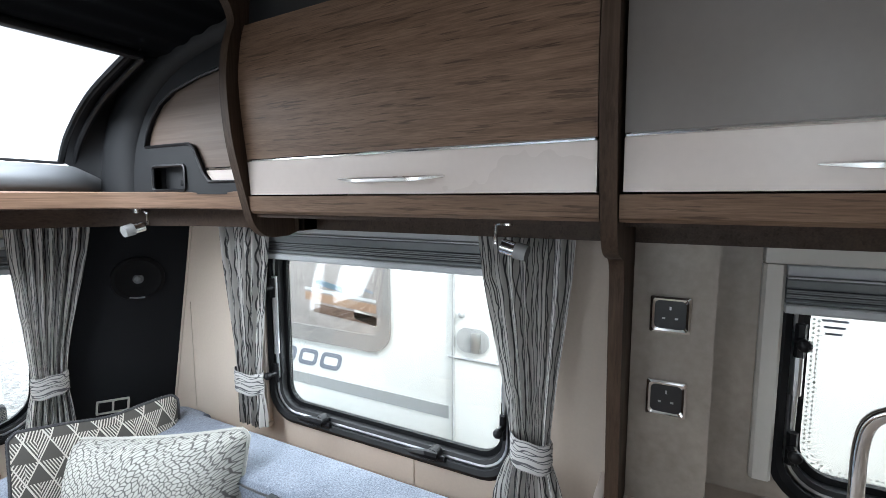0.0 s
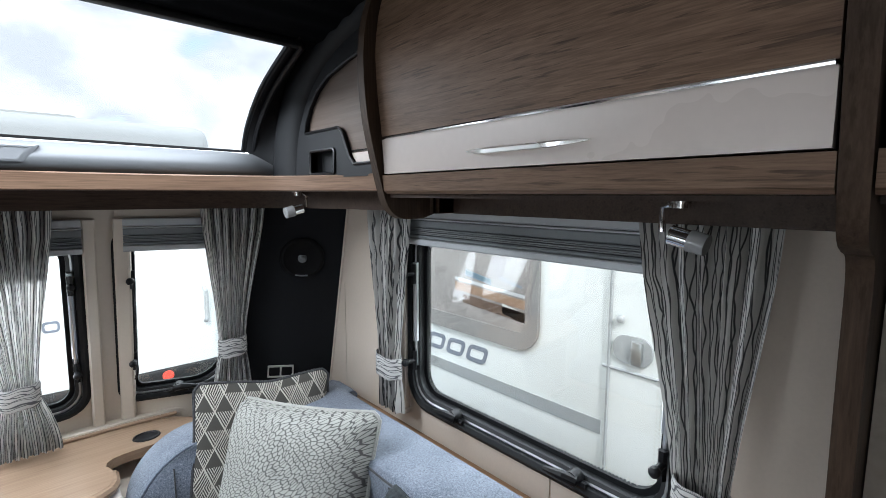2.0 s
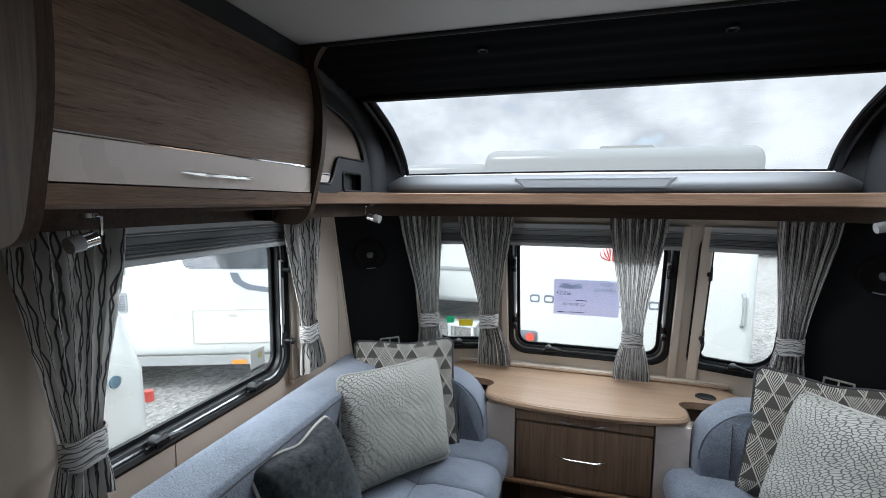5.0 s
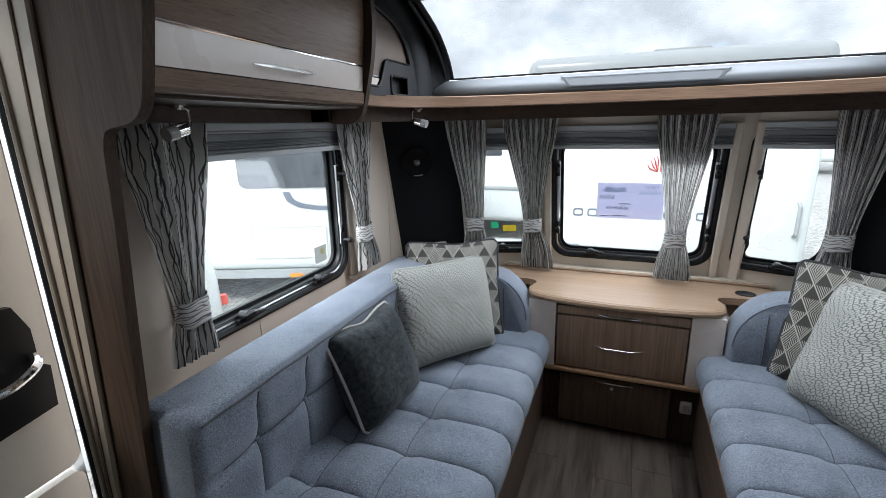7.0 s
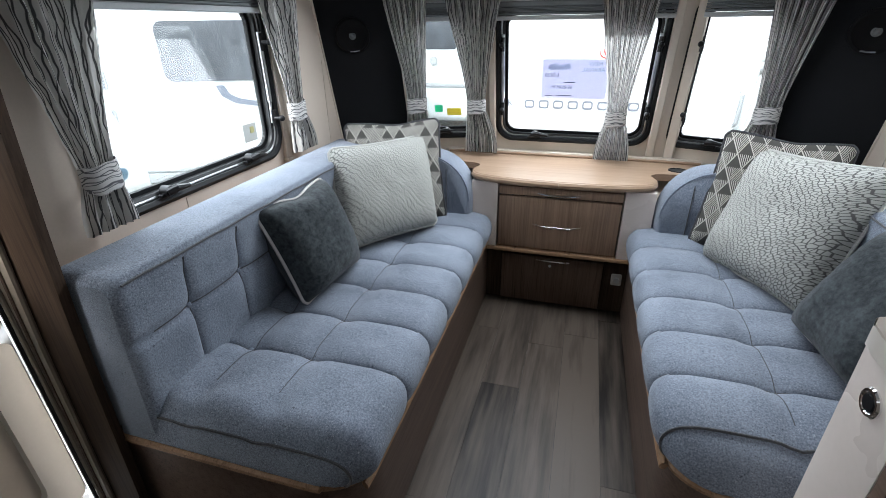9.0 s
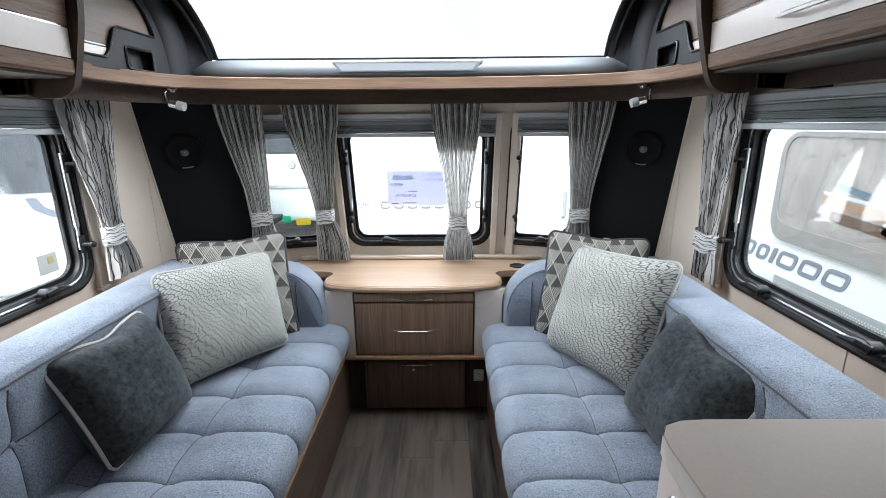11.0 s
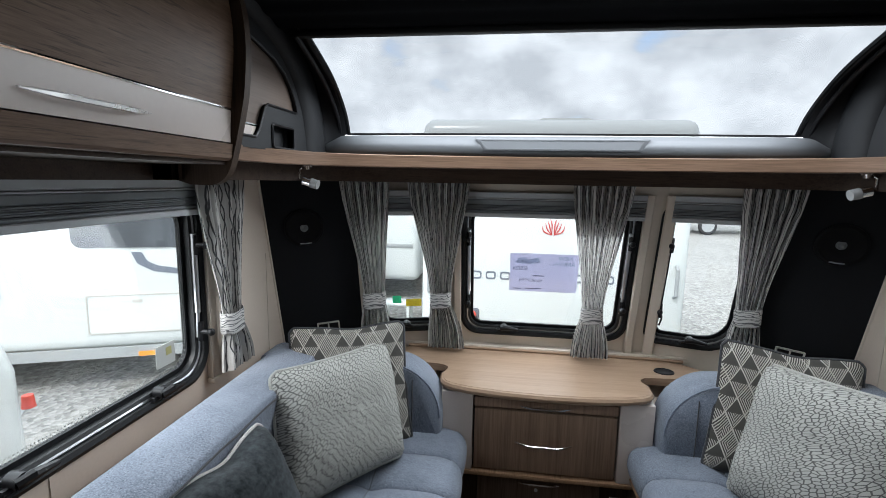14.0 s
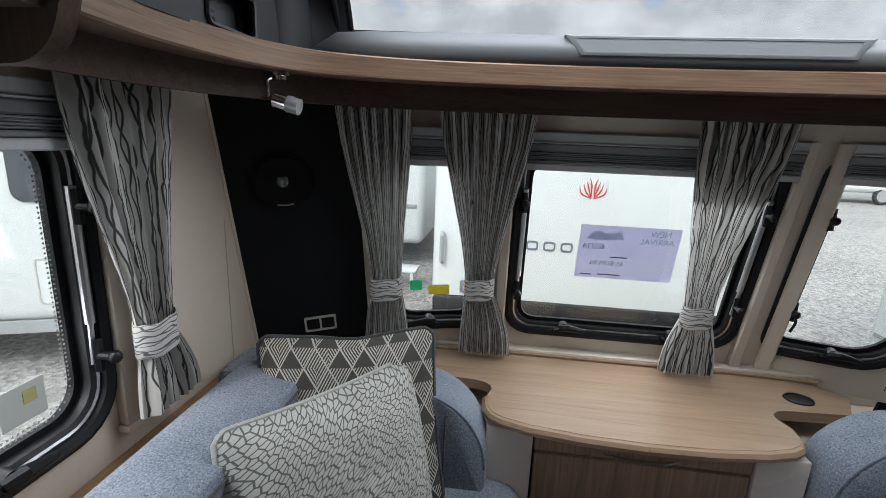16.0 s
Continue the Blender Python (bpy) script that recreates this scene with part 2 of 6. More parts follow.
def line_fabric(name, cream, line, rows, waves, swing, wander, width, rot=0.0, noise_scale=(4.0, 4.0), rough=0.85):
    """Cloth with two families of fine wandering lines that cross and close into long leaf shapes."""
    m, t, b = base_mat(name, rough, 0, 0.25)

    def mth(op, a, bb=0.0):
        n = node(t, "ShaderNodeMath", _0=a, _1=bb)
        n.operation = op
        return n.outputs[0]

    c = node(t, "ShaderNodeTexCoord")
    mp = node(t, "ShaderNodeMapping", Vector=c.outputs["UV"], Rotation=(0, 0, rot))
    sp = node(t, "ShaderNodeSeparateXYZ", Vector=mp.outputs[0])
    across, along = sp.outputs[0], sp.outputs[1]
    drift = node(t, "ShaderNodeTexNoise", Vector=mp.outputs[0], Scale=2.2, Detail=1.0)
    bent = mth("ADD", mth("MULTIPLY", along, waves), mth("MULTIPLY", drift.outputs[0], 2.0))
    wave = mth("MULTIPLY", mth("SINE", mth("MULTIPLY", bent, 6.2832)), swing)
    lines = []
    for k, sign in ((0, 1.0), (1, -1.0)):
        mv = node(t, "ShaderNodeMapping", Vector=mp.outputs[0], Scale=(noise_scale[0], noise_scale[1], 1), Location=(7.3 * k, 3.1 * k, 0))
        nz = node(t, "ShaderNodeTexNoise", Vector=mv.outputs[0], Scale=1.0, Detail=1.5)
        common = mth("MULTIPLY", mth("SUBTRACT", drift.outputs[0], 0.5), wander * 1.5)
        ph = mth("ADD", mth("ADD", mth("MULTIPLY", across, rows), mth("MULTIPLY", wave, sign)), mth("ADD", common, mth("MULTIPLY", mth("SUBTRACT", nz.outputs[0], 0.5), wander)))
        lines.append(mth("ABSOLUTE", mth("SUBTRACT", mth("FRACT", ph), 0.5)))
    near = mth("MINIMUM", lines[0], lines[1])
    r = ramp(t, near, line, cream, width * 0.6, width * 1.25)
    fine = node(t, "ShaderNodeTexNoise", Vector=c.outputs["UV"], Scale=320.0, Detail=2.0)
    mul = node(t, "ShaderNodeMix", _0=0.22)
    mul.data_type, mul.blend_type = "RGBA", "MULTIPLY"
    t.links.new(r.outputs[0], mul.inputs[6])
    t.links.new(fine.outputs[0], mul.inputs[7])
    t.links.new(mul.outputs[2], b.inputs["Base Color"])
    bump(t, b, fine.outputs[0], 0.25, 0.001)
    return m


def cell_fabric(name, cream, line, cells, warp, warp_scale, width, rot=0.0, rough=0.85):
    """Cloth with long leaf-shaped cells, cream inside and outlined by a printed line."""
    m, t, b = base_mat(name, rough, 0, 0.25)
    c = node(t, "ShaderNodeTexCoord")
    mp = node(t, "ShaderNodeMapping", Vector=c.outputs["UV"], Rotation=(0, 0, rot))
    nz = node(t, "ShaderNodeTexNoise", Vector=mp.outputs[0], Scale=warp_scale, Detail=1.0)
    ctr = node(t, "ShaderNodeVectorMath", _0=nz.outputs["Color"], _1=(0.5, 0.5, 0.5))
    ctr.operation = "SUBTRACT"
    sc = node(t, "ShaderNodeVectorMath", _0=ctr.outputs[0], _1=(warp[0], warp[1], 0))
    sc.operation = "MULTIPLY"
    ad = node(t, "ShaderNodeVectorMath", _0=mp.outputs[0], _1=sc.outputs[0])
    st = node(t, "ShaderNodeVectorMath", _0=ad.outputs[0], _1=(cells[0], cells[1], 0))
    st.operation = "MULTIPLY"
    vo = node(t, "ShaderNodeTexVoronoi", Vector=st.outputs[0], Scale=1.0, Randomness=0.8)
    vo.voronoi_dimensions, vo.feature = "2D", "DISTANCE_TO_EDGE"
    r = ramp(t, vo.outputs["Distance"], line, cream, width * 0.7, width * 1.3)
    tone = node(t, "ShaderNodeTexNoise", Vector=mp.outputs[0], Scale=9.0, Detail=2.0)
    tr = ramp(t, tone.outputs[0], (0.86, 0.86, 0.86), (1, 1, 1))
    fine = node(t, "ShaderNodeTexNoise", Vector=c.outputs["UV"], Scale=320.0, Detail=2.0)
    one = node(t, "ShaderNodeMix", _0=1.0)
    one.data_type, one.blend_type = "RGBA", "MULTIPLY"
    t.links.new(r.outputs[0], one.inputs[6])
    t.links.new(tr.outputs[0], one.inputs[7])
    mul = node(t, "ShaderNodeMix", _0=0.22)
    mul.data_type, mul.blend_type = "RGBA", "MULTIPLY"
    t.links.new(one.outputs[2], mul.inputs[6])
    t.links.new(fine.outputs[0], mul.inputs[7])
    t.links.new(mul.outputs[2], b.inputs["Base Color"])
    hs = node(t, "ShaderNodeMath", _0=fine.outputs[0], _1=0.4)
    hs.operation = "MULTIPLY"
    hr = node(t, "ShaderNodeMath", _0=hs.outputs[0], _1=r.outputs[0])
    bump(t, b, hr.outputs[0], 0.3, 0.0012)
    return m


LEAF = cell_fabric("leaf_weave", (0.49, 0.49, 0.45), (0.135, 0.132, 0.126), (58, 23), (0.15, 0.15), 2.6, 0.10, 0.9)
CURTAIN = line_fabric("curtain_weave", (0.62, 0.605, 0.58), (0.075, 0.075, 0.078), 24, 3.0, 0.20, 1.5, 0.095, 0.0, (4.0, 8.0))
TIEBACK = line_fabric("tieback_weave", (0.54, 0.53, 0.51), (0.11, 0.11, 0.115), 6.0, 2.0, 0.3, 1.0, 0.09, 1.5, (3.0, 3.0))


def geo_fabric():
    """Rows of triangles, plain dark ones and striped ones, in cushion coordinates."""
    m, t, b = base_mat("triangle_weave", 0.85, 0, 0.25)
    c = node(t, "ShaderNodeTexCoord")
    mp = node(t, "ShaderNodeMapping", Vector=c.outputs["UV"], Scale=(7.5, 8.5, 1), Location=(9.0, 9.0, 0))
    sp = node(t, "ShaderNodeSeparateXYZ", Vector=mp.outputs[0])

    def mth(op, a, bb=0.0):
        n = node(t, "ShaderNodeMath", _0=a, _1=bb)
        n.operation = op
        return n.outputs[0]

    fv = mth("FRACT", sp.outputs[1])
    row = mth("FLOOR", sp.outputs[1])
    moved = mth("ADD", sp.outputs[0], mth("MULTIPLY", mth("MODULO", row, 2.0), 0.5))
    fu = mth("FRACT", moved)
    tri = mth("MULTIPLY", mth("ABSOLUTE", mth("SUBTRACT", fu, 0.5)), 2.0)
    val = mth("ADD", tri, fv)
    col = mth("FLOOR", moved)
    third = mth("LESS_THAN", mth("MODULO", mth("ADD", col, row), 3.0), 0.5)
    odd = mth("GREATER_THAN", mth("MODULO", mth("ADD", col, mth("MULTIPLY", row, 2.0)), 4.0), 1.5)

    def stripes(coord):
        return mth("GREATER_THAN", mth("FRACT", mth("MULTIPLY", coord, 4.0)), 0.42)

    rising = stripes(mth("SUBTRACT", mth("MULTIPLY", fu, 2.0), fv))
    falling = stripes(mth("ADD", mth("MULTIPLY", fu, 2.0), fv))
    inside = mth("LESS_THAN", val, 0.93)
    beyond = mth("GREATER_THAN", val, 1.05)
    solid = mth("MAXIMUM", mth("SUBTRACT", 1.0, third), rising)
    lined = mth("ADD", mth("MULTIPLY", odd, rising), mth("MULTIPLY", mth("SUBTRACT", 1.0, odd), falling))
    dark = mth("MAXIMUM", mth("MULTIPLY", inside, solid), mth("MULTIPLY", beyond, lined))
    r = ramp(t, dark, (0.52, 0.50, 0.45), (0.075, 0.071, 0.064), 0.4, 0.6)
    fine = node(t, "ShaderNodeTexNoise", Vector=c.outputs["UV"], Scale=300.0, Detail=2.0)
    mul = node(t, "ShaderNodeMix", _0=0.25)
    mul.data_type, mul.blend_type = "RGBA", "MULTIPLY"
    t.links.new(r.outputs[0], mul.inputs[6])
    t.links.new(fine.outputs[0], mul.inputs[7])
    t.links.new(mul.outputs[2], b.inputs["Base Color"])
    bump(t, b, fine.outputs[0], 0.25, 0.001)
    return m


GEO = geo_fabric()


def plank_mat():
    m, t, b = base_mat("vinyl_plank", 0.45, 0.0, 0.3)
    v = coords(t, (34, 1.9, 1))
    oi = node(t, "ShaderNodeObjectInfo")
    off = node(t, "ShaderNodeVectorMath", _0=v)
    sc = node(t, "ShaderNodeVectorMath", _0=(7.3, 3.1, 0))
    sc.operation = "SCALE"
    t.links.new(oi.outputs["Random"], sc.inputs["Scale"])
    t.links.new(sc.outputs[0], off.inputs[1])
    n1 = node(t, "ShaderNodeTexNoise", Vector=off.outputs[0], Scale=1.0, Detail=7.0, Roughness=0.62)
    n3 = node(t, "ShaderNodeTexNoise", Vector=coords(t, (14, 2.2, 1)), Scale=1.0, Detail=3.0)
    a = node(t, "ShaderNodeMath", _0=n1.outputs[0], _1=n3.outputs[0])
    a2 = node(t, "ShaderNodeMath", _0=a.outputs[0], _1=0.44)
    a2.operation = "MULTIPLY_ADD"
    sh = node(t, "ShaderNodeMath", _0=oi.outputs["Random"], _1=0.20)
    sh.operation = "MULTIPLY"
    t.links.new(sh.outputs[0], a2.inputs[2])
    r = ramp(t, a2.outputs[0], (0.012, 0.009, 0.007), (0.112, 0.088, 0.070), 0.38, 0.62)
    t.links.new(r.outputs[0], b.inputs["Base Color"])
    bump(t, b, n1.outputs[0], 0.12, 0.0006)
    return m


PLANK = plank_mat()


def gravel_mat():
    m, t, b = base_mat("gravel", 0.9)
    v = coords(t)
    vo = node(t, "ShaderNodeTexVoronoi", Vector=v, Scale=26.0)
    n1 = node(t, "ShaderNodeTexNoise", Vector=v, Scale=0.5, Detail=5.0)
    a = node(t, "ShaderNodeMix", _0=0.35)
    a.data_type = "RGBA"
    r = ramp(t, vo.outputs["Color"], (0.13, 0.127, 0.12), (0.46, 0.45, 0.43), 0.1, 0.9)
    r2 = ramp(t, n1.outputs[0], (0.21, 0.205, 0.195), (0.36, 0.35, 0.33))
    t.links.new(r.outputs[0], a.inputs[6])
    t.links.new(r2.outputs[0], a.inputs[7])
    t.links.new(a.outputs[2], b.inputs["Base Color"])
    bump(t, b, vo.outputs["Distance"], 0.8, 0.012)
    return m


GRAVEL = gravel_mat()


def glass_mat(name, tint, gloss=0.05):
    m, t, b = base_mat(name)
    t.nodes.remove(b)
    tr = node(t, "ShaderNodeBsdfTransparent", Color=(*tint, 1))
    gl = node(t, "ShaderNodeBsdfGlossy", Color=(1, 1, 1, 1), Roughness=0.02)
    mx = node(t, "ShaderNodeMixShader", Fac=gloss, _1=tr.outputs[0], _2=gl.outputs[0])
    t.links.new(mx.outputs[0], t.nodes["Material Output"].inputs[0])
    return m


def let_through(m, share, tint):
    """Thin cloth or paper: part of the light passes through."""
    t = m.node_tree
    b = t.nodes["Principled BSDF"]
    tl = node(t, "ShaderNodeBsdfTranslucent")
    src = b.inputs["Base Color"].links[0].from_socket
    mu = node(t, "ShaderNodeMix", _0=1.0)
    mu.data_type, mu.blend_type = "RGBA", "MULTIPLY"
    t.links.new(src, mu.inputs[6])
    mu.inputs[7].default_value = (*tint, 1)
    t.links.new(mu.outputs[2], tl.inputs[0])
    mx = node(t, "ShaderNodeMixShader", Fac=share, _1=b.outputs[0], _2=tl.outputs[0])
    t.links.new(mx.outputs[0], t.nodes["Material Output"].inputs[0])


let_through(PAPER, 0.7, (1, 1, 1))
let_through(YELLOW, 0.6, (1, 1, 1))
let_through(GREEN, 0.6, (1, 1, 1))
let_through(INK, 0.7, (1, 1, 1))
let_through(INKTEAL, 0.7, (1, 1, 1))
let_through(CURTAIN, 0.30, (1, 1, 1))
PANE = glass_mat("clear_acrylic", (0.93, 0.945, 0.94))
SKYPANE = glass_mat("tinted_acrylic", (0.30, 0.307, 0.31), 0.03)
FRAMEDARK = plain("dark_anodised_frame", (0.008, 0.0085, 0.0095), 0.45, 0.0, var=0.08, relief=0.03)
DOORWOOD = wood("small_door_wood", (0.105, 0.077, 0.061), (0.135, 0.101, 0.081), "y", 0.5, 0.8, 0.95)
# wood tone darkened: the shade below shelf and lockers is in the colour
PELMET = wood("shaded_pelmet_wood", (0.034, 0.021, 0.015), (0.062, 0.040, 0.028), "x", 0.5)
VANBLUE = plain("blue_smoked_window", (0.075, 0.083, 0.094), 0.08, var=0.3, relief=0.0, large=5.0)
# beige frame plastic darkened; the dim light by the door is in the colour
JAMB = plain("shaded_door_frame", (0.23, 0.19, 0.148), 0.5, var=0.05, relief=0.05)
BANDGREY = plain("grey_caravan_band", (0.27, 0.285, 0.29), 0.3, var=0.04, relief=0.0)
SPEAKER = plain("black_speaker_cloth", (0.002, 0.002, 0.0025), 0.7, var=0.2, grain=500, relief=0.3, spec=0.2)
PICTURE = plain("pale_print", (0.52, 0.58, 0.66), 0.7, var=0.1, relief=0.0)
let_through(PICTURE, 0.7, (1, 1, 1))
MIRROR = plain("mirror_glass", (0.80, 0.79, 0.78), 0.015, 1.0, var=0.0, relief=0.0)


# ---- geometry helpers: a geo is (verts, faces, uvs or None) ----
def join(*geos):
    v, f = [], []
    for g in geos:
        o = len(v)
        v += [tuple(p) for p in g[0]]
        f += [tuple(i + o for i in q) for q in g[1]]
    return v, f, None


def box(x0, x1, y0, y1, z0, z1, r=0.0, seg=2):
    v = [(x, y, z) for x in (x0, x1) for y in (y0, y1) for z in (z0, z1)]
    f = [(0, 1, 3, 2), (4, 6, 7, 5), (0, 4, 5, 1), (2, 3, 7, 6), (0, 2, 6, 4), (1, 5, 7, 3)]
    if r <= 0:
        return v, f, None
    bm = bmesh.new()
    vs = [bm.verts.new(p) for p in v]
    for q in f:
        bm.faces.new([vs[i] for i in q])
    bmesh.ops.bevel(bm, geom=bm.edges[:], offset=r, segments=seg, affect="EDGES", profile=0.5)
    bm.verts.index_update()
    out = [tuple(p.co) for p in bm.verts], [tuple(p.index for p in q.verts) for q in bm.faces], None
    bm.free()
    return out


def loft(rings, closed=True, caps=False, uv=False):
    """Quads between rings of equal length."""
    n = len(rings[0])
    v = [tuple(p) for r in rings for p in r]
    f = []
    for i in range(len(rings) - 1):
        for j in range(n if closed else n - 1):
            k = (j + 1) % n
            f.append((i * n + j, i * n + k, (i + 1) * n + k, (i + 1) * n + j))
    if caps:
        f.append(tuple(reversed(range(n))))
        f.append(tuple((len(rings) - 1) * n + j for j in range(n)))
    return v, f, [(j / (n - 1), i / (len(rings) - 1)) for i in range(len(rings)) for j in range(n)] if uv else None


def smooth_line(pts, n=8):
    """A Catmull-Rom line through the points."""
    p = [Vector(q) for q in pts]
    out = []
    for i in range(len(p) - 1):
        a, b, c, d = p[max(i - 1, 0)], p[i], p[i + 1], p[min(i + 2, len(p) - 1)]
        for k in range(n):
            s = k / n
            out.append(0.5 * ((2 * b) + (c - a) * s + (2 * a - 5 * b + 4 * c - d) * s * s + (3 * b - a - 3 * c + d) * s ** 3))
    out.append(p[-1])
    return out


def tube(pts, r, seg=8, closed=False):
    p = [Vector(q) for q in pts]
    rings = []
    side = None
    for i, q in enumerate(p):
        a = p[(i - 1) % len(p)] if closed or i else p[0]
        c = p[(i + 1) % len(p)] if closed or i < len(p) - 1 else p[-1]
        d = (c - a).normalized()
        if side is None:
            side = d.cross(Vector((0.13, 0.21, 0.97))).normalized()
        side = (side - d * side.dot(d)).normalized()
        up = d.cross(side)
        rad = r[i] if isinstance(r, (list, tuple)) else r
        rings.append([q + rad * (math.cos(2 * math.pi * k / seg) * side + math.sin(2 * math.pi * k / seg) * up) for k in range(seg)])
    if closed:
        rings.append(rings[0])
    return loft(rings, True, not closed)


def rrect(x0, x1, y0, y1, r, n=6):
    """A rounded rectangle, anticlockwise; r: one radius, or four from the lower left round."""
    rs = [r] * 4 if isinstance(r, (int, float)) else list(r)
    out = []
    for (cx, cy, a), q in zip(((x0, y0, 180), (x1, y0, 270), (x1, y1, 0), (x0, y1, 90)), rs):
        mx, my = cx + (q if cx == x0 else -q), cy + (q if cy == y0 else -q)
        for k in range(n + 1):
            t = radians(a + 90 * k / n)
            out.append((mx + q * math.cos(t), my + q * math.sin(t)))
    return out


def plate(outer, holes, place, depth):
    """A flat board of any outline with holes; place(u, v, d) gives the point at depth d."""
    bm = bmesh.new()
    loops = []
    edges = []
    for loop in [outer] + list(holes):
        vs = [bm.verts.new((u, v, 0)) for u, v in loop]
        loops.append(vs)
        edges += [bm.edges.new((vs[i], vs[(i + 1) % len(vs)])) for i in range(len(vs))]
    bmesh.ops.triangle_fill(bm, use_beauty=True, use_dissolve=False, edges=edges)
    bm.verts.index_update()
    uv = [(p.co.x, p.co.y) for p in bm.verts]
    tris = []
    for q in bm.faces:
        i = [p.index for p in q.verts]
        tris.append(i if q.normal.z > 0 else i[::-1])
    idx = [[p.index for p in vs] for vs in loops]
    bm.free()
    n = len(uv)
    v = [tuple(place(a, b, 0.0)) for a, b in uv] + [tuple(place(a, b, depth)) for a, b in uv]
    f = [tuple(t) for t in tris] + [tuple(i + n for i in t[::-1]) for t in tris]
    for lp in idx:
        for i in range(len(lp)):
            a, b = lp[i], lp[(i + 1) % len(lp)]
            f.append((a, b, b + n, a + n))
    return v, f, None


def ring(outer, inner, place, d0, d1, lip=0.0):
    """A frame between two outlines of equal length, from depth d0 to d1."""
    def at(loop, d):
        return [place(u, v, d) for u, v in loop]
    mid = [((a[0] + b[0]) / 2, (a[1] + b[1]) / 2) for a, b in zip(outer, inner)]
    r = [at(outer, d1), at(outer, d0), at(mid, d0 - lip), at(inner, d0), at(inner, d1), at(outer, d1)]
    return loft(r, True)


def disc(c, axis, r, d, seg=20, r2=None):
    """A short cylinder or cone from c along axis."""
    a = Vector(axis).normalized()
    s = a.orthogonal().normalized()
    u = a.cross(s)
    c = Vector(c)
    r2 = r if r2 is None else r2
    rings = []
    for k, q in ((0, r), (d, r2)):
        rings.append([c + a * k + q * (math.cos(2 * math.pi * i / seg) * s + math.sin(2 * math.pi * i / seg) * u) for i in range(seg)])
    return loft(rings, True, True)


def ball(c, r, seg=14, squash=1.0):
    c = Vector(c)
    rings = []
    for i in range(seg // 2 + 1):
        a = math.pi * i / (seg // 2)
        rr = max(math.sin(a), 1e-3) * r
        rings.append([c + Vector((rr * math.cos(2 * math.pi * j / seg), rr * math.sin(2 * math.pi * j / seg), squash * r * math.cos(a))) for j in range(seg)])
    return loft(rings, True, True)


def part(name, geo, material, parent=None, label="", sharp=35):
    """One mesh object, built in world places, under a thing or a part."""
    me = bpy.data.meshes.new(name)
    me.from_pydata([tuple(p) for p in geo[0]], [], [tuple(q) for q in geo[1]])
    bm = bmesh.new()
    bm.from_mesh(me)
    bmesh.ops.recalc_face_normals(bm, faces=bm.faces[:])
    bm.to_mesh(me)
    bm.free()
    if geo[2]:
        lay = me.uv_layers.new(name="cloth")
        for lp in me.loops:
            lay.data[lp.index].uv = geo[2][lp.vertex_index]
    me.materials.append(material)
    me.shade_smooth()
    me.set_sharp_from_angle(angle=radians(sharp))
    ob = new(name, me)
    if parent is not None:
        ob.parent = parent
        ob.matrix_parent_inverse = world_of(parent).inverted()
    if label:
        ob["label"] = label
    return ob


BASES = {}


def world_of(ob):
    return BASES.get(ob.name, Matrix.Identity(4))


def thing(name, at, label, category, group="", kind=""):
    """An Empty at the base of a thing."""
    e = new(name)
    e.empty_display_size = 0.05
    e.matrix_basis = Matrix.Translation(at)
    BASES[e.name] = Matrix.Translation(at)
    return tagged(e, label, category, group, kind)


def setting(name, geo, material, label, category="structure", sharp=35):
    return tagged(part(name, geo, material, None, "", sharp), label, category, "", "structure")


def xz(y, s=1):
    """Boards that stand across the caravan: u is x, v is z, depth runs forward."""
    return lambda u, v, d: (s * u, y + d, v)


def yz(x, s=1):
    """Boards along the caravan: u is y, v is z, depth runs outward on side s."""
    return lambda u, v, d: (s * (x + d), u, v)


def xy(z):
    return lambda u, v, d: (u, v, z + d)


# ---- the shell ----
WX = 1.12          # inner face of the side walls
CZ = 1.935         # ceiling
LEAN_F = -0.235    # lean of the front wall, metres back for each metre up
FLOOR_Y0, FLOOR_Y1 = -4.4, 0.10

# side walls with their window openings
SW = dict(y0=-1.155, y1=-0.345, z0=0.825, z1=1.40)      # lounge windows
KW = dict(y0=-2.55, y1=-1.655, z0=0.955, z1=1.40)       # kitchen window
DOOR = dict(y0=-2.08, y1=-1.425, z0=0.02, z1=1.86)      # entrance


def rr_open(o, r=0.07):
    return rrect(o["y0"], o["y1"], o["z0"], o["z1"], r)


setting("wall_east", plate([(-4.4, 0.0), (0.30, 0.0), (0.21, 0.80), (0.07, 1.45), (-0.04, 1.95), (-4.4, 1.95)],
        [rr_open(SW), rr_open(KW)], yz(WX), 0.03), WALL, "beige wall board with two window openings", "wall")
setting("wall_west", plate([(-1.385, 0.0), (0.30, 0.0), (0.21, 0.80), (0.07, 1.45), (-0.04, 1.95), (-1.385, 1.95)],
        [rr_open(SW)], yz(WX, -1), 0.03), WALL, "beige wall board with a window opening", "wall")
# unseen plain walls close the shell to the rear and hold bounced light
setting("wall_west_rear", plate([(-4.4, 0.0), (-2.12, 0.0), (-2.12, 1.95), (-4.4, 1.95)],
        [], yz(WX, -1), 0.03), WALL, "unseen beige board closing the side behind the entrance door", "wall")
setting("wall_over_door", box(-WX - 0.03, -WX, -2.12, -1.385, 1.88, 1.95), WALL, "beige wall strip above the door", "wall")
setting("wall_rear", plate(rrect(-1.15, 1.15, 0.0, 1.95, 0.001, 1), [], xz(-4.4), -0.03), WALL, "unseen plain beige wall closing the rear", "wall")
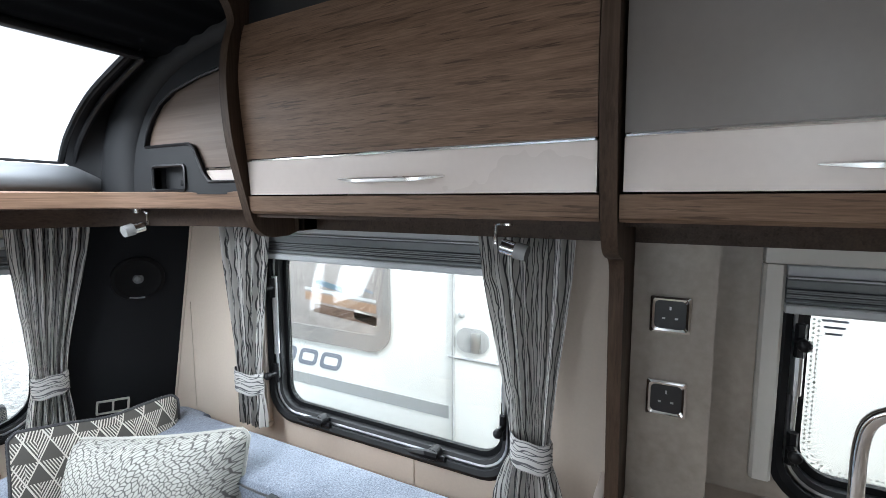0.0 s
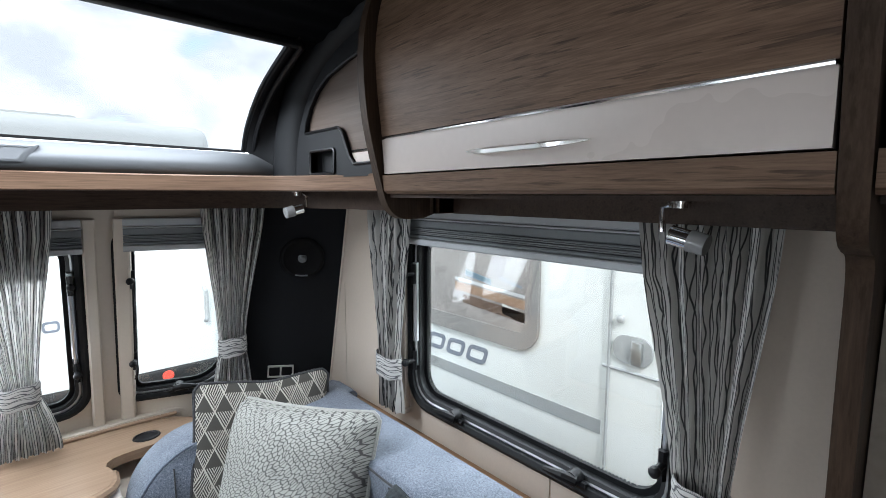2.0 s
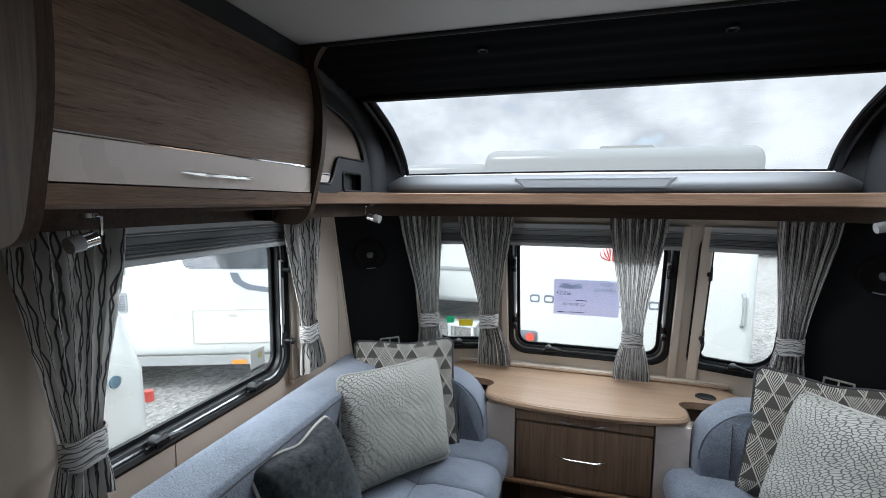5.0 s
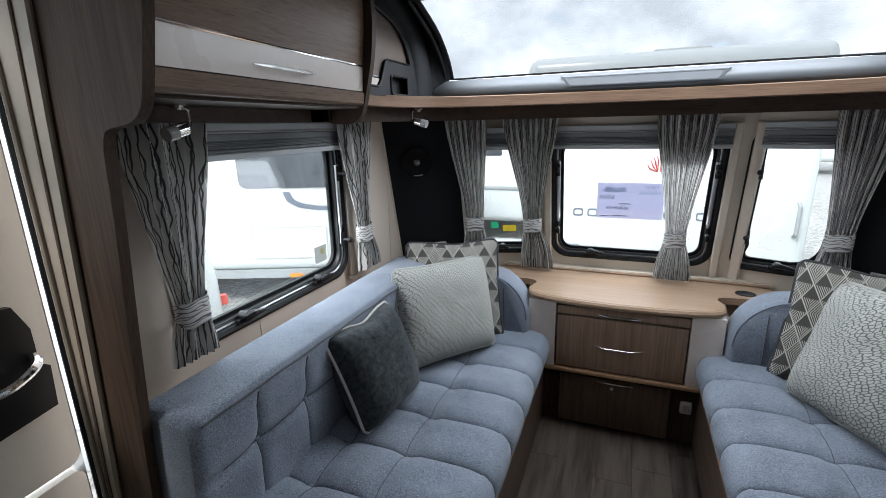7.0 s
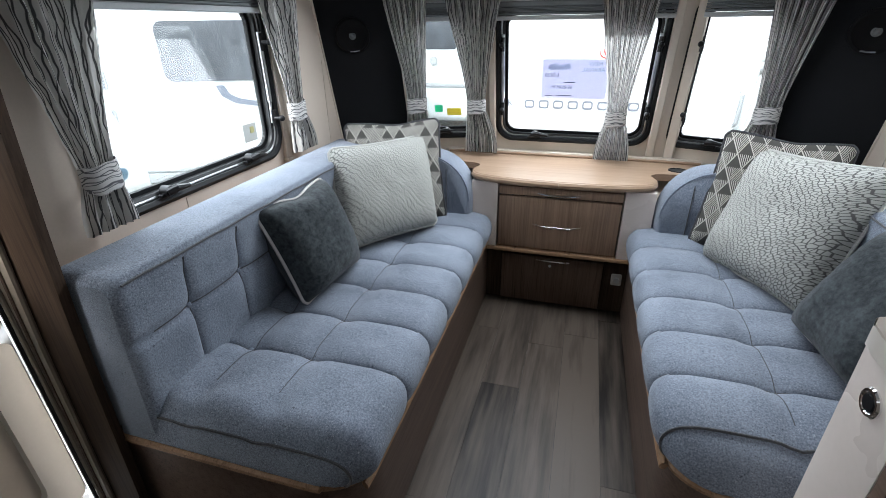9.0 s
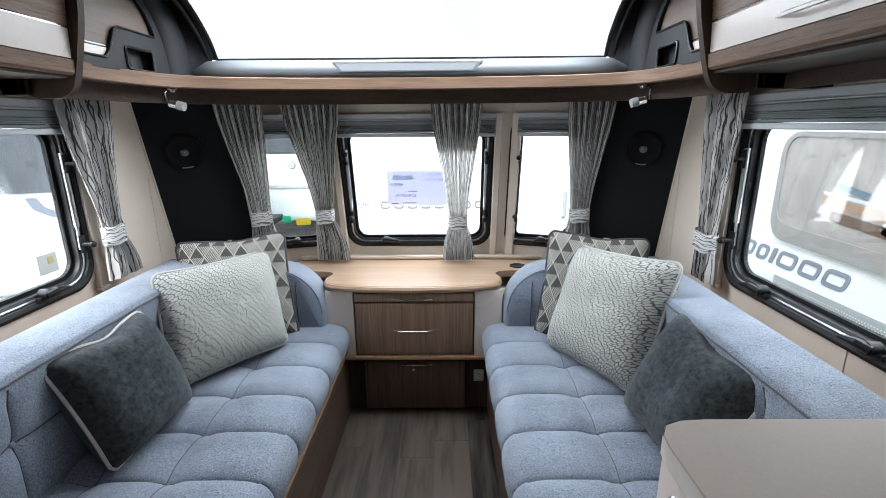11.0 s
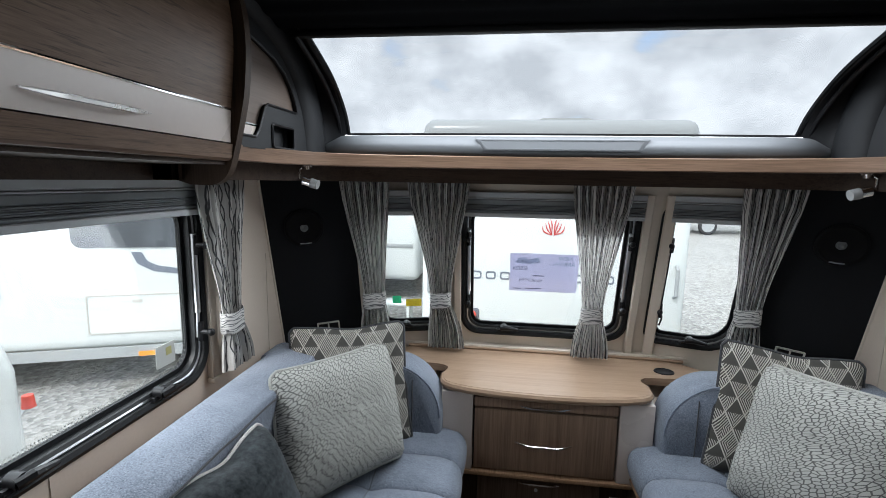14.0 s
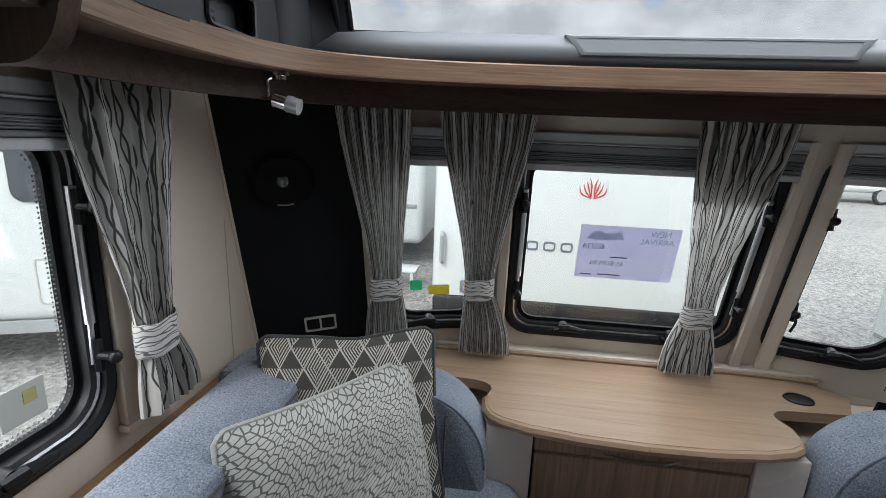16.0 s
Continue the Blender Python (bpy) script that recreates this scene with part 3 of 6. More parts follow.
# opening added for the overhead lamp; the opaque lid keeps the sun out
setting("ceiling", plate([(-1.15, -4.43), (1.15, -4.43), (1.15, -0.655), (-1.15, -0.655)], [rrect(-0.36, 0.36, -2.13, -1.43, 0.05)], xy(CZ), 0.03), CEIL, "pale smooth ceiling board", "ceiling")
setting("added_roof_lid", box(-0.42, 0.42, -2.19, -1.37, CZ + 0.045, CZ + 0.075, 0.01), CEIL, "unseen white lid added above the ceiling opening to block the sun", "roof light")
setting("subfloor", box(-1.15, 1.15, -4.43, 0.40, -0.05, -0.008), DARKWOOD, "dark floor base under the planks", "floor")

# front wall: flat panels that share one lean
FW = [(0.0, 0.41), (0.45, 0.41), (0.72, 0.325), (0.875, 0.27), (1.12, 0.165)]   # plan at z = 0.83


def front_place(a, b, s=1):
    """u runs along the plan from a to b in metres, v is the height, depth goes outward."""
    A, B = Vector((a[0], a[1], 0)), Vector((b[0], b[1], 0))
    L = (B - A).length
    U = (B - A) / L
    out = Vector((0, 0, 1)).cross(U)

    def place(u, v, d):
        p = A + U * u + out * d
        return (s * p.x, p.y + LEAN_F * (v - 0.83), v)
    return place, L


def front_panel(name, a, b, s, hole, mat, label, z0=0.66, z1=1.50, depth=0.03):
    place, L = front_place(a, b, s)
    setting(name, plate([(0, z0), (L, z0), (L, z1), (0, z1)], [hole] if hole else [], place, depth), mat, label, "wall")
    return place, L


pc, Lc = front_panel("wall_front", (-0.45, 0.41), (0.45, 0.41), 1, rrect(0.45 - 0.358, 0.45 + 0.358, 0.757, 1.37, 0.07), FRAME, "beige front wall board round the middle window")
SIDEHOLE = rrect(0.03, 0.345, 0.765, 1.37, (0.05, 0.12, 0.05, 0.05))
ps, Ls = {}, 0
for s, nm in ((1, "east"), (-1, "west")):
    a, b = (0.45, 0.41), (0.80, 0.297)
    ps[s], Ls = front_panel("wall_front_" + nm, a, b, s, SIDEHOLE, FRAME, "beige front corner board round a small window")
    bp, bl = front_place((0.80, 0.297), (1.125, 0.165), s)
    setting("speaker_panel_" + nm, plate([(-0.03, 0.60), (bl, 0.60), (bl, 1.50), (-0.03, 1.50)], [], bp, 0.02), BLACKCLOTH, "black cloth corner panel with a speaker", "wall")
    edge = [bp(bl - 0.004, z, -0.004) for z in (0.62, 0.9, 1.2, 1.49)]
    setting("trim_corner_" + nm, tube(edge, 0.006, 8), FRAME, "thin beige corner bead", "trim")

# lower front wall below the window line, behind the worktop
setting("baseboard_front", join(box(-0.62, 0.62, 0.405, 0.43, 0.60, 0.70), box(-0.64, 0.64, 0.385, 0.405, 0.685, 0.705, 0.004)), FRAME, "beige ledge at the back of the worktop", "trim")

# hidden boards added so no daylight leaks in below the front windows
setting("wall_front_lower", join(box(-1.15, 1.15, 0.432, 0.46, -0.05, 0.70), box(-1.15, -1.121, 0.10, 0.43, -0.05, 0.62), box(1.121, 1.15, 0.10, 0.43, -0.05, 0.62), box(-1.118, 1.118, 0.10, 0.43, 0.582, 0.598)), FRAME, "hidden beige boards sealing the lower front behind the chest", "wall")


# ---- windows ----
def latch(name, place, u, v, parent, flip=1):
    c = Vector(place(u, v, -0.012))
    n = (Vector(place(u, v, -1)) - Vector(place(u, v, 0))).normalized()
    along = (Vector(place(u + 0.1, v, 0)) - Vector(place(u, v, 0))).normalized() * flip
    up = n.cross(along).normalized()
    if up.z < 0:
        up = -up
    b = part(name, join(disc(c - n * 0.012, n, 0.017, 0.030, 14), tube([c + n * 0.016 - along * 0.012, c + n * 0.028 + up * 0.008 + along * 0.012, c + n * 0.024 + along * 0.065], [0.012, 0.012, 0.006], 8)), BLACK, parent)
    part("latch_block", tube([c - along * 0.03 - up * 0.012, c + along * 0.03 - up * 0.012], 0.008, 6), BLACK, b)
    return b


def window(name, place, u0, u1, z0, z1, rad, label, latches=2, sides=(0, 1), stay=True, catch_in=0.022, dots=False):
    """A top-hung acrylic caravan window: rubber, inner frame, pane, catches, stays."""
    w = thing(name, place((u0 + u1) / 2, z0, 0), label, "window", kind="structure")
    def inset(d):
        return rrect(u0 + d, u1 - d, z0 + d, z1 - d, [max(r - d * 0.7, 0.01) for r in rad] if isinstance(rad, tuple) else max(rad - d * 0.7, 0.01))
    o, i1, i2, i3 = inset(-0.013), inset(0.010), inset(0.028), inset(0.041)
    part("rubber_seal", ring(o, i1, place, -0.010, 0.03, 0.006), RUBBER, w)
    part("window_frame", ring(i1, i2, place, 0.006, 0.032, 0.004), FRAMEDARK, w, "dark metal inner frame")
    part("bright_bead", ring(inset(0.010), inset(0.019), place, 0.002, 0.012, 0.002), STEEL, w, "bright inner bead")
    part("pane_rim", ring(i2, i3, place, 0.026, 0.040, 0.0), RUBBER, w, "black printed rim of the pane")
    pn = part("pane", plate(i2, [], lambda u, v, d: place(u, v, d + 0.030), 0.004), PANE, w, "clear acrylic pane")
    pn.visible_shadow = False
    if dots:
        path = [Vector((*p, 0)) for p in inset(0.047)]
        gv, gf = [], []
        for a, b in zip(path, path[1:] + path[:1]):
            n = max(1, int((b - a).length / 0.0085))
            for q in range(n):
                p = a.lerp(b, q / n)
                for g in (0.0, 0.0075):
                    cu = p.x + g * (1 if p.x < (u0 + u1) / 2 else -1) * (0.5 if abs(b.x - a.x) > abs(b.y - a.y) else 1)
                    cv = p.y + g * (1 if p.y < (z0 + z1) / 2 else -1) * (1 if abs(b.x - a.x) > abs(b.y - a.y) else 0.5)
                    o = len(gv)
                    gv += [place(cu + x, cv + y, 0.0285) for x, y in ((-0.0026, 0), (0, -0.0026), (0.0026, 0), (0, 0.0026))]
                    gf.append((o, o + 1, o + 2, o + 3))
        part("dot_band", (gv, gf, None), LABEL, w, "pale dotted band round the pane")
    for k in range(latches):
        f = (k + 1) / (latches + 1) if latches < 2 else (0.26, 0.74)[k]
        latch("latch", place, u0 + (u1 - u0) * f, z0 + 0.026, w)
    for sd in sides:
        u = u0 + catch_in if sd == 0 else u1 - catch_in
        for zz in (0.28, 0.83):
            z = z0 + (z1 - z0 - 0.07) * zz
            c = Vector(place(u, z, -0.012))
            n = (Vector(place(u, z, -1)) - Vector(place(u, z, 0))).normalized()
            kn = part("catch", join(tube([c - n * 0.0, c + n * 0.03], 0.008, 10), ball(c + n * 0.034, 0.012, 10), tube([c + Vector((0, 0, 0.03)), c - Vector((0, 0, 0.03))], 0.009, 6)), BLACK, w)
        if stay == "thin":
            part("stay", tube(smooth_line([place(u, z1 - 0.16, -0.006), place(u, z0 + 0.20, -0.006), place(u, z0 + 0.15, -0.008), place(u + 0.010, z0 + 0.12, -0.03), place(u + 0.004, z0 + 0.085, -0.035)], 4), 0.004, 8), BLACK, w, "thin black hooked stay")
        elif stay:
            part("stay", join(tube([place(u, z0 + 0.20, -0.004), place(u, z1 - 0.12, -0.004)], 0.009, 10), tube([place(u, z0 + 0.12, 0.0), place(u, z0 + 0.20, -0.004)], 0.005, 8)), STEEL, w, "aluminium stay")
    return w


for s, nm in ((1, "1"), (-1, "2")):
    window("window_" + nm, yz(WX, s), SW["y0"] + 0.005, SW["y1"] - 0.005, SW["z0"] + 0.005, SW["z1"] - 0.005, 0.085, "black-framed opening acrylic window above the settee", dots=True)
window("window_3", pc, 0.45 - 0.353, 0.45 + 0.353, 0.762, 1.365, 0.075, "black-framed middle window of the front wall")
for s, nm in ((1, "4"), (-1, "5")):
    window("window_" + nm, ps[s], 0.002, 0.340, 0.770, 1.365, (0.05, 0.12, 0.05, 0.05), "black-framed small corner window of the front wall", 1, (0,), "thin", 0.040)
window("window_6", yz(WX), KW["y0"] + 0.005, KW["y1"] - 0.005, KW["z0"] + 0.005, KW["z1"] - 0.005, 0.085, "black-framed kitchen window above the worktop", 2, (1,), dots=True)


# ---- blind cassettes over the windows and their side rails ----
def blind(place, u0, u1, z0, z1, label, rails=True, zr=0.70, out=0.0, railmat=None, cover=0.0):
    b = thing("window_blind", place((u0 + u1) / 2, z0, -0.02), label, "blind")
    def bar(nm, lo, hi, d, mat):
        part(nm, loft([[place(u, zz, -q - out) for zz, q in ((lo, 0.002), (lo, d - 0.003), (lo + 0.003, d), (hi - 0.003, d), (hi, d - 0.003), (hi, 0.002))] for u in (u0, u1)], True, True), mat, b)
    h = z1 - z0
    bar("cassette", z0 + h * 0.74, z1, 0.036, BLINDGREY)
    bar("cassette_edge", z0 + h * 0.68, z0 + h * 0.725, 0.041, BLINDGREY)
    bar("cassette_lip", z0 + h * 0.44, z0 + h * 0.67, 0.034, BLINDDARK)
    for k in range(4):
        bar("pleat", z0 + h * (0.22 + 0.053 * k), z0 + h * (0.22 + 0.053 * k) + h * 0.045, 0.033 + 0.004 * (k % 2), BLINDDARK)
    bar("pull_bar", z0 - 0.010, z0 + h * 0.085, 0.040, BLINDGREY)
    bar("pull_bar_edge", z0 + h * 0.10, z0 + h * 0.20, 0.036, BLINDDARK)
    if rails:
        for u in ((u0, u1) if rails is True else (u0,)):
            lo, hi = (u - 0.034 + cover * 0.4, u + cover) if u == u0 else (u, u + 0.034)
            part("side_rail", loft([[place(uu, z, d) for uu, d in ((lo, 0.0), (lo, -0.020), (lo + 0.005, -0.026), (hi - 0.005, -0.026), (hi, -0.020), (hi, 0.0))] for z in (zr, z1 - 0.002)], True, True), railmat or FRAME, b)
    return b


for s in (1, -1):
    blind(yz(WX, s), SW["y0"] + 0.02, SW["y1"] - 0.01, 1.345, 1.438, "grey pleated blind rolled up above the side window", False)
    part_rail = thing("blind_rail", (s * 1.10, -0.325, 0.80), "beige blind rail beside the side window", "rail")
    part("rail_bar", box(*sorted((s * WX, s * (WX - 0.022))), -0.338, -0.304, 0.80, 1.44, 0.004), FRAME, part_rail)
    part("rail_end_cap", box(*sorted((s * WX, s * (WX - 0.026))), -0.342, -0.300, 0.785, 0.80, 0.003), FRAME, part_rail)
blind(pc, 0.45 - 0.364, 0.45 + 0.364, 1.312, 1.405, "grey pleated blind rolled up above the front window")
for s in (1, -1):
    blind(ps[s], 0.026, 0.366, 1.312, 1.405, "grey pleated blind rolled up above a corner window", 1, cover=0.014)
kb = blind(yz(WX), KW["y0"], KW["y1"] + 0.002, 1.325, 1.40, "pale grey pleated blind above the kitchen window", True, 0.995, 0.0, BLINDPALE)
part("top_rail", box(WX - 0.035, WX, KW["y0"], KW["y1"] + 0.036, 1.40, 1.455, 0.004), BLINDPALE, kb)


# ---- sunroof, black headliner, padded lip ----
GL = [(0.785, 0.075, 1.615), (0.775, 0.00, 1.685), (0.772, -0.13, 1.775), (0.778, -0.31, 1.857)]
OC = [(0.86, 0.03, 1.525), (0.862, 0.005, 1.65), (0.862, -0.055, 1.76), (0.862, -0.15, 1.85), (0.862, -0.30, 1.912), (0.862, -0.48, 1.938)]
gl = smooth_line(GL, 6)
bow = 0.10


def across(p, k, n=16):
    f = -1 + 2 * k / n
    return Vector((p.x * f, p.y + bow * (1 - f * f) * max(0.0, min(1.0, (1.9 - p.z) / 0.28)), p.z + 0.012 * (1 - f * f)))


sr = thing("sunroof", (0, 0.05, 1.6), "wide curved sunroof window with clear tinted pane", "sunroof", kind="structure")
pane = part("pane", loft([[across(p, k) for k in range(17)] for p in gl], False), SKYPANE, sr)
pane.visible_shadow = False
for s in (1, -1):
    part("edge_seal", tube([(s * p.x, p.y + 0.012, p.z + 0.004) for p in gl], 0.011, 8), RUBBER, sr)
    part("edge_bead", tube([(s * (p.x + 0.022), p.y - 0.002, p.z - 0.004) for p in gl], 0.008, 8), BLACK, sr)
part("lower_seal", tube([across(gl[0] + Vector((0, 0.01, 0.0)), k) for k in range(17)], 0.004, 8), RUBBER, sr)

# side cheeks between the pane and the arches
for s, nm in ((1, "east"), (-1, "west")):
    oc = smooth_line(OC[:5], 6)
    g2 = smooth_line(GL + [(0.80, -0.46, 1.905)], 6)
    rows = []
    for k in range(7):
        f = k / 6
        rows.append([(s * (a.x * (1 - f) + b.x * f + 0.012 * math.sin(math.pi * f)), a.y * (1 - f) + b.y * f + 0.010 * math.sin(math.pi * f), a.z * (1 - f) + b.z * f - 0.0) for a, b in zip(g2, oc)])
    setting("cheek_" + nm, loft(rows, False), GREY, "grey moulded cheek beside the sunroof", "trim", 60)

    # arch with mirror and small recess
    IC = [(-0.115, 1.53), (-0.125, 1.60), (-0.155, 1.68), (-0.225, 1.765), (-0.34, 1.832), (-0.50, 1.875), (-0.64, 1.89)]
    oc2 = [(p[1], p[2]) for p in OC]
    full = smooth_line([(a, b, 0) for a, b in oc2], 5)
    inner = smooth_line([(a, b, 0) for a, b in IC], 5)
    outline = [(0.03, 1.525)] + [(p.x, p.y) for p in full[1:]] + [(-0.64, 1.938), (-0.64, 1.525)]
    MIR = [(-0.188, 1.652), (-0.198, 1.685), (-0.222, 1.722), (-0.262, 1.757), (-0.32, 1.785), (-0.42, 1.808), (-0.52, 1.822), (-0.632, 1.83), (-0.632, 1.556), (-0.445, 1.556), (-0.425, 1.575), (-0.39, 1.64), (-0.372, 1.652)]
    REC = rrect(-0.352, -0.215, 1.535, 1.600, 0.010, 3)
    ar = thing("arch_panel_" + nm, (s * 0.86, -0.3, 1.53), "dark grey moulded arch panel with a small wood door over the shelf", "wall panel", kind="structure")
    part("panel", plate(outline, [MIR, REC], yz(0.862, s), 0.02), GREY, ar)
    part("arch_rib", loft([[(s * (0.862 - h), a.x + (b.x - a.x) * w, a.y + (b.y - a.y) * w) for w, h in ((0.0, 0.0), (0.06, 0.016), (0.3, 0.024), (0.62, 0.024), (0.92, 0.014), (1.0, 0.0))]
                            for a, b in zip(smooth_line([(a, b, 0) for a, b in oc2] + [(-0.64, 1.942, 0)], 5), inner)], False), GREY, ar, sharp=50)
    sd2 = part("small_door", plate(MIR, [], yz(0.872, s), 0.006), DOORWOOD, ar, "smooth brown wood door behind the arch")
    part("cream_strip", plate([(-0.632, 1.557), (-0.447, 1.557), (-0.428, 1.576), (-0.424, 1.584), (-0.632, 1.584)], [], yz(0.869, s), 0.002), WHITE, sd2)
    part("chrome_strip", tube([(s * 0.868, -0.632, 1.588), (s * 0.868, -0.424, 1.588)], 0.003, 6), CHROME, sd2)
    part("door_edge", tube([(s * 0.861, a, b) for a, b in MIR], 0.004, 6, True), BLACK, ar)
    rc = part("recess", join(plate(REC, [], yz(0.895, s), 0.004),
                             loft([[(s * x, a, b) for a, b in REC] for x in (0.862, 0.895)], True)), DARKGREY, ar, "black recess with a socket")
    part("recess_rim", tube([(s * 0.860, a, b) for a, b in REC], 0.0045, 6, True), BLACK, ar)
    part("usb_socket", join(box(*sorted((s * 0.886, s * 0.895)), -0.335, -0.29, 1.548, 1.566, 0.002), box(*sorted((s * 0.884, s * 0.887)), -0.33, -0.295, 1.553, 1.560)), BLACK, rc)

# black blind across the roof, with its bar and two small spot lamps
hl = thing("roof_blind", (0, -0.5, 1.86), "black fabric roof blind drawn half over the sunroof", "blind", kind="structure")
HP = [(-0.30, 1.862), (-0.36, 1.872), (-0.46, 1.893), (-0.56, 1.912), (-0.662, 1.930)]
part("fabric", join(loft([[(x, p.x, p.y + 0.0022 * math.sin(95 * p.x)) for x in (-0.87, -0.6, -0.3, 0, 0.3, 0.6, 0.87)] for p in smooth_line([(a, b, 0) for a, b in HP], 10)], False),
                    loft([[(x, p.x, p.y + 0.05) for x in (-0.87, 0.87)] for p in smooth_line([(a, b, 0) for a, b in HP], 2)], False)), HEADLINER, hl, sharp=60)
part("blind_bar", box(-0.80, 0.80, -0.318, -0.292, 1.848, 1.866, 0.005), DARKGREY, hl)
for x in (-0.42, 0.40):
    part("grip", box(x - 0.06, x + 0.06, -0.296, -0.288, 1.850, 1.861, 0.003), DARKGREY, hl)
part("front_bead", tube([(-0.86, -0.660, 1.930), (0.86, -0.660, 1.930)], 0.006, 8), DARKGREY, hl)
for x in (-0.315, 0.288):
    sp = thing("ceiling_spot", (x, -0.562, 1.905), "small round recessed spot lamp in the black roof lining", "spot lamp", "roof spots")
    part("rim", tube([(x + 0.013 * math.cos(a), -0.562 + 0.013 * math.sin(a), 1.909 - 0.18 * 0.013 * math.sin(a)) for a in [2 * math.pi * k / 16 for k in range(16)]], 0.0028, 8, True), GREY, sp)
    part("lens", disc((x, -0.562, 1.913), (0, 0.18, -1), 0.011, 0.004, 14), LENS, sp)

# padded lip under the pane
PADP = [(-0.01, 1.530), (-0.028, 1.545), (-0.030, 1.570), (-0.012, 1.592), (0.03, 1.606), (0.085, 1.612)]
lip = thing("sunroof_lip", (0, 0.0, 1.53), "grey padded lip below the sunroof with an air vent", "trim", kind="structure")
pr = smooth_line([(a, b, 0) for a, b in PADP], 4)
rows = []
for k in range(25):
    f = -1 + k / 12
    x = 0.865 * f
    e = 1 - max(0.0, abs(f) - 0.90) / 0.10
    rows.append([(x, p.x * (0.3 + 0.7 * e) + (bow * 0.35) * (1 - f * f) * (0.0 if i < 8 else (i - 8) / (len(pr) - 8)) + (1 - e) * 0.04, 1.53 + (p.y - 1.53) * (0.55 + 0.45 * math.sqrt(max(e, 0)))) for i, p in enumerate(pr)])
part("pad", loft(rows, False), PAD, lip, sharp=60)
VO = [(-0.295, 1.592), (-0.262, 1.552), (0.25, 1.552), (0.283, 1.592)]
VI = [(-0.272, 1.585), (-0.25, 1.560), (0.238, 1.560), (0.26, 1.585)]
part("vent_frame", ring(VO, VI, lambda u, v, d: (u, -0.034 + 0.55 * max(0, v - 1.575) + d, v), 0.0, 0.02, 0.002), PAD, lip)
part("vent_slot", plate(VI, [], lambda u, v, d: (u, -0.0325 + 0.55 * max(0, v - 1.575) + d, v), 0.006), PAD, lip)

# ---- the shelf and its pelmet ----
EDGE = [(0.832, -0.666), (0.858, -0.54), (0.864, -0.43), (0.845, -0.28), (0.775, -0.160), (0.66, -0.095), (0.50, -0.055), (0.25, -0.032), (0.0, -0.025)]


def plan_line(off, n=6):
    pts = smooth_line([(x, y, 0) for x, y in EDGE], n)
    out = []
    for i, p in enumerate(pts):
        d = (pts[min(i + 1, len(pts) - 1)] - pts[max(i - 1, 0)]).normalized()
        nrm = Vector((d.y, -d.x, 0))
        q = p + nrm * off
        if i == len(pts) - 1:
            q.x = 0.0
        out.append((q.x, q.y))
    return out + [(-x, y) for x, y in out[-2::-1]]


back = [(1.118, -0.645), (1.118, -0.03), (0.98, 0.10), (0.86, 0.13), (0.45, 0.26), (0.0, 0.265)]
back = back + [(-x, y) for x, y in back[-2::-1]]
sh = thing("front_shelf", (0, 0, 1.44), "brown wood shelf curving round the front of the lounge", "shelf")
e0 = plan_line(0.0)
part("fascia", loft([[(x, y, z) for x, y in (plan_line(0.003) if z in (1.488, 1.532) else e0)] for z in (1.488, 1.491, 1.529, 1.532)], False), WOODX, sh)
part("fascia_lip", tube([(x, y, 1.490) for x, y in plan_line(0.004)], 0.0025, 6), DARKWOOD, sh)
part("board", plate([(x, y) for x, y in plan_line(0.003)] + back[::-1], [], xy(1.492), 0.036), WOODX, sh)
po, pi = plan_line(0.085), plan_line(0.10)
part("pelmet", loft([[(x, y, 1.492) for x, y in po], [(x, y, 1.438) for x, y in po], [(x, y, 1.438) for x, y in pi], [(x, y, 1.492) for x, y in pi]], False), PELMET, sh, "wood pelmet under the shelf, darkened for the shade there")

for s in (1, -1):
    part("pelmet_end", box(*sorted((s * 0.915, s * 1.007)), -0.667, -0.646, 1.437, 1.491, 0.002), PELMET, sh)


# ---- overhead lockers ----
LF = [(0.794, 1.520), (0.789, 1.600), (0.779, 1.680), (0.775, 1.760), (0.786, 1.840), (0.812, 1.905), (0.84, 1.93)]


def front_x(z, y, rear=0.035):
    """Distance of the locker front from the middle: curved in height, slightly deeper to the rear."""
    for (a, b), (c, d) in zip(LF, LF[1:]):
        if z <= d or (c, d) == LF[-1]:
            t = (z - b) / (d - b)
            x = a + (c - a) * t
            break
    return x - rear * max(0, (-0.65 - y)) / 0.75


def curved(s, y0, y1, z0, z1, th, rear=0.035, out=0.0, n=14, m=6):
    """A curved door leaf."""
    zs = [z0 + (z1 - z0) * k / n for k in range(n + 1)]
    def sx(z):
        w = 0.02
        return (front_x(z - w, y, rear) + front_x(z, y, rear) + front_x(z + w, y, rear)) / 3
    rows = []
    for k in range(m + 1):
        y = y0 + (y1 - y0) * k / m
        fr = [(s * (sx(z) - out), y, z) for z in zs]
        bk = [(s * (sx(z) + th), y, z) for z in zs[::-1]]
        rows.append(fr + bk)
    return loft(rows, True, True)


def bar_handle(name, a, b, nrm, parent, lift=0.020):
    """A chrome bow handle that flattens into pointed feet."""
    a, b, n = Vector(a), Vector(b), Vector(nrm).normalized()
    d = (b - a).normalized()
    up = n.cross(d).normalized()
    L = (b - a).length
    rings = []
    for k in range(17):
        f = k / 16
        h = lift * min(1.0, min(f, 1 - f) / 0.22)
        w = 0.0044 * min(1.0, 0.25 + 5 * min(f, 1 - f))
        c = a + d * L * f + n * (0.002 + h)
        t = 0.0035
        rings.append([c + up * w, c + up * w * 0.6 + n * t, c - up * w * 0.6 + n * t, c - up * w, c - n * 0.001])
    h = part(name, loft(rings, True, True), SATIN, parent, "chrome handle")
    return h


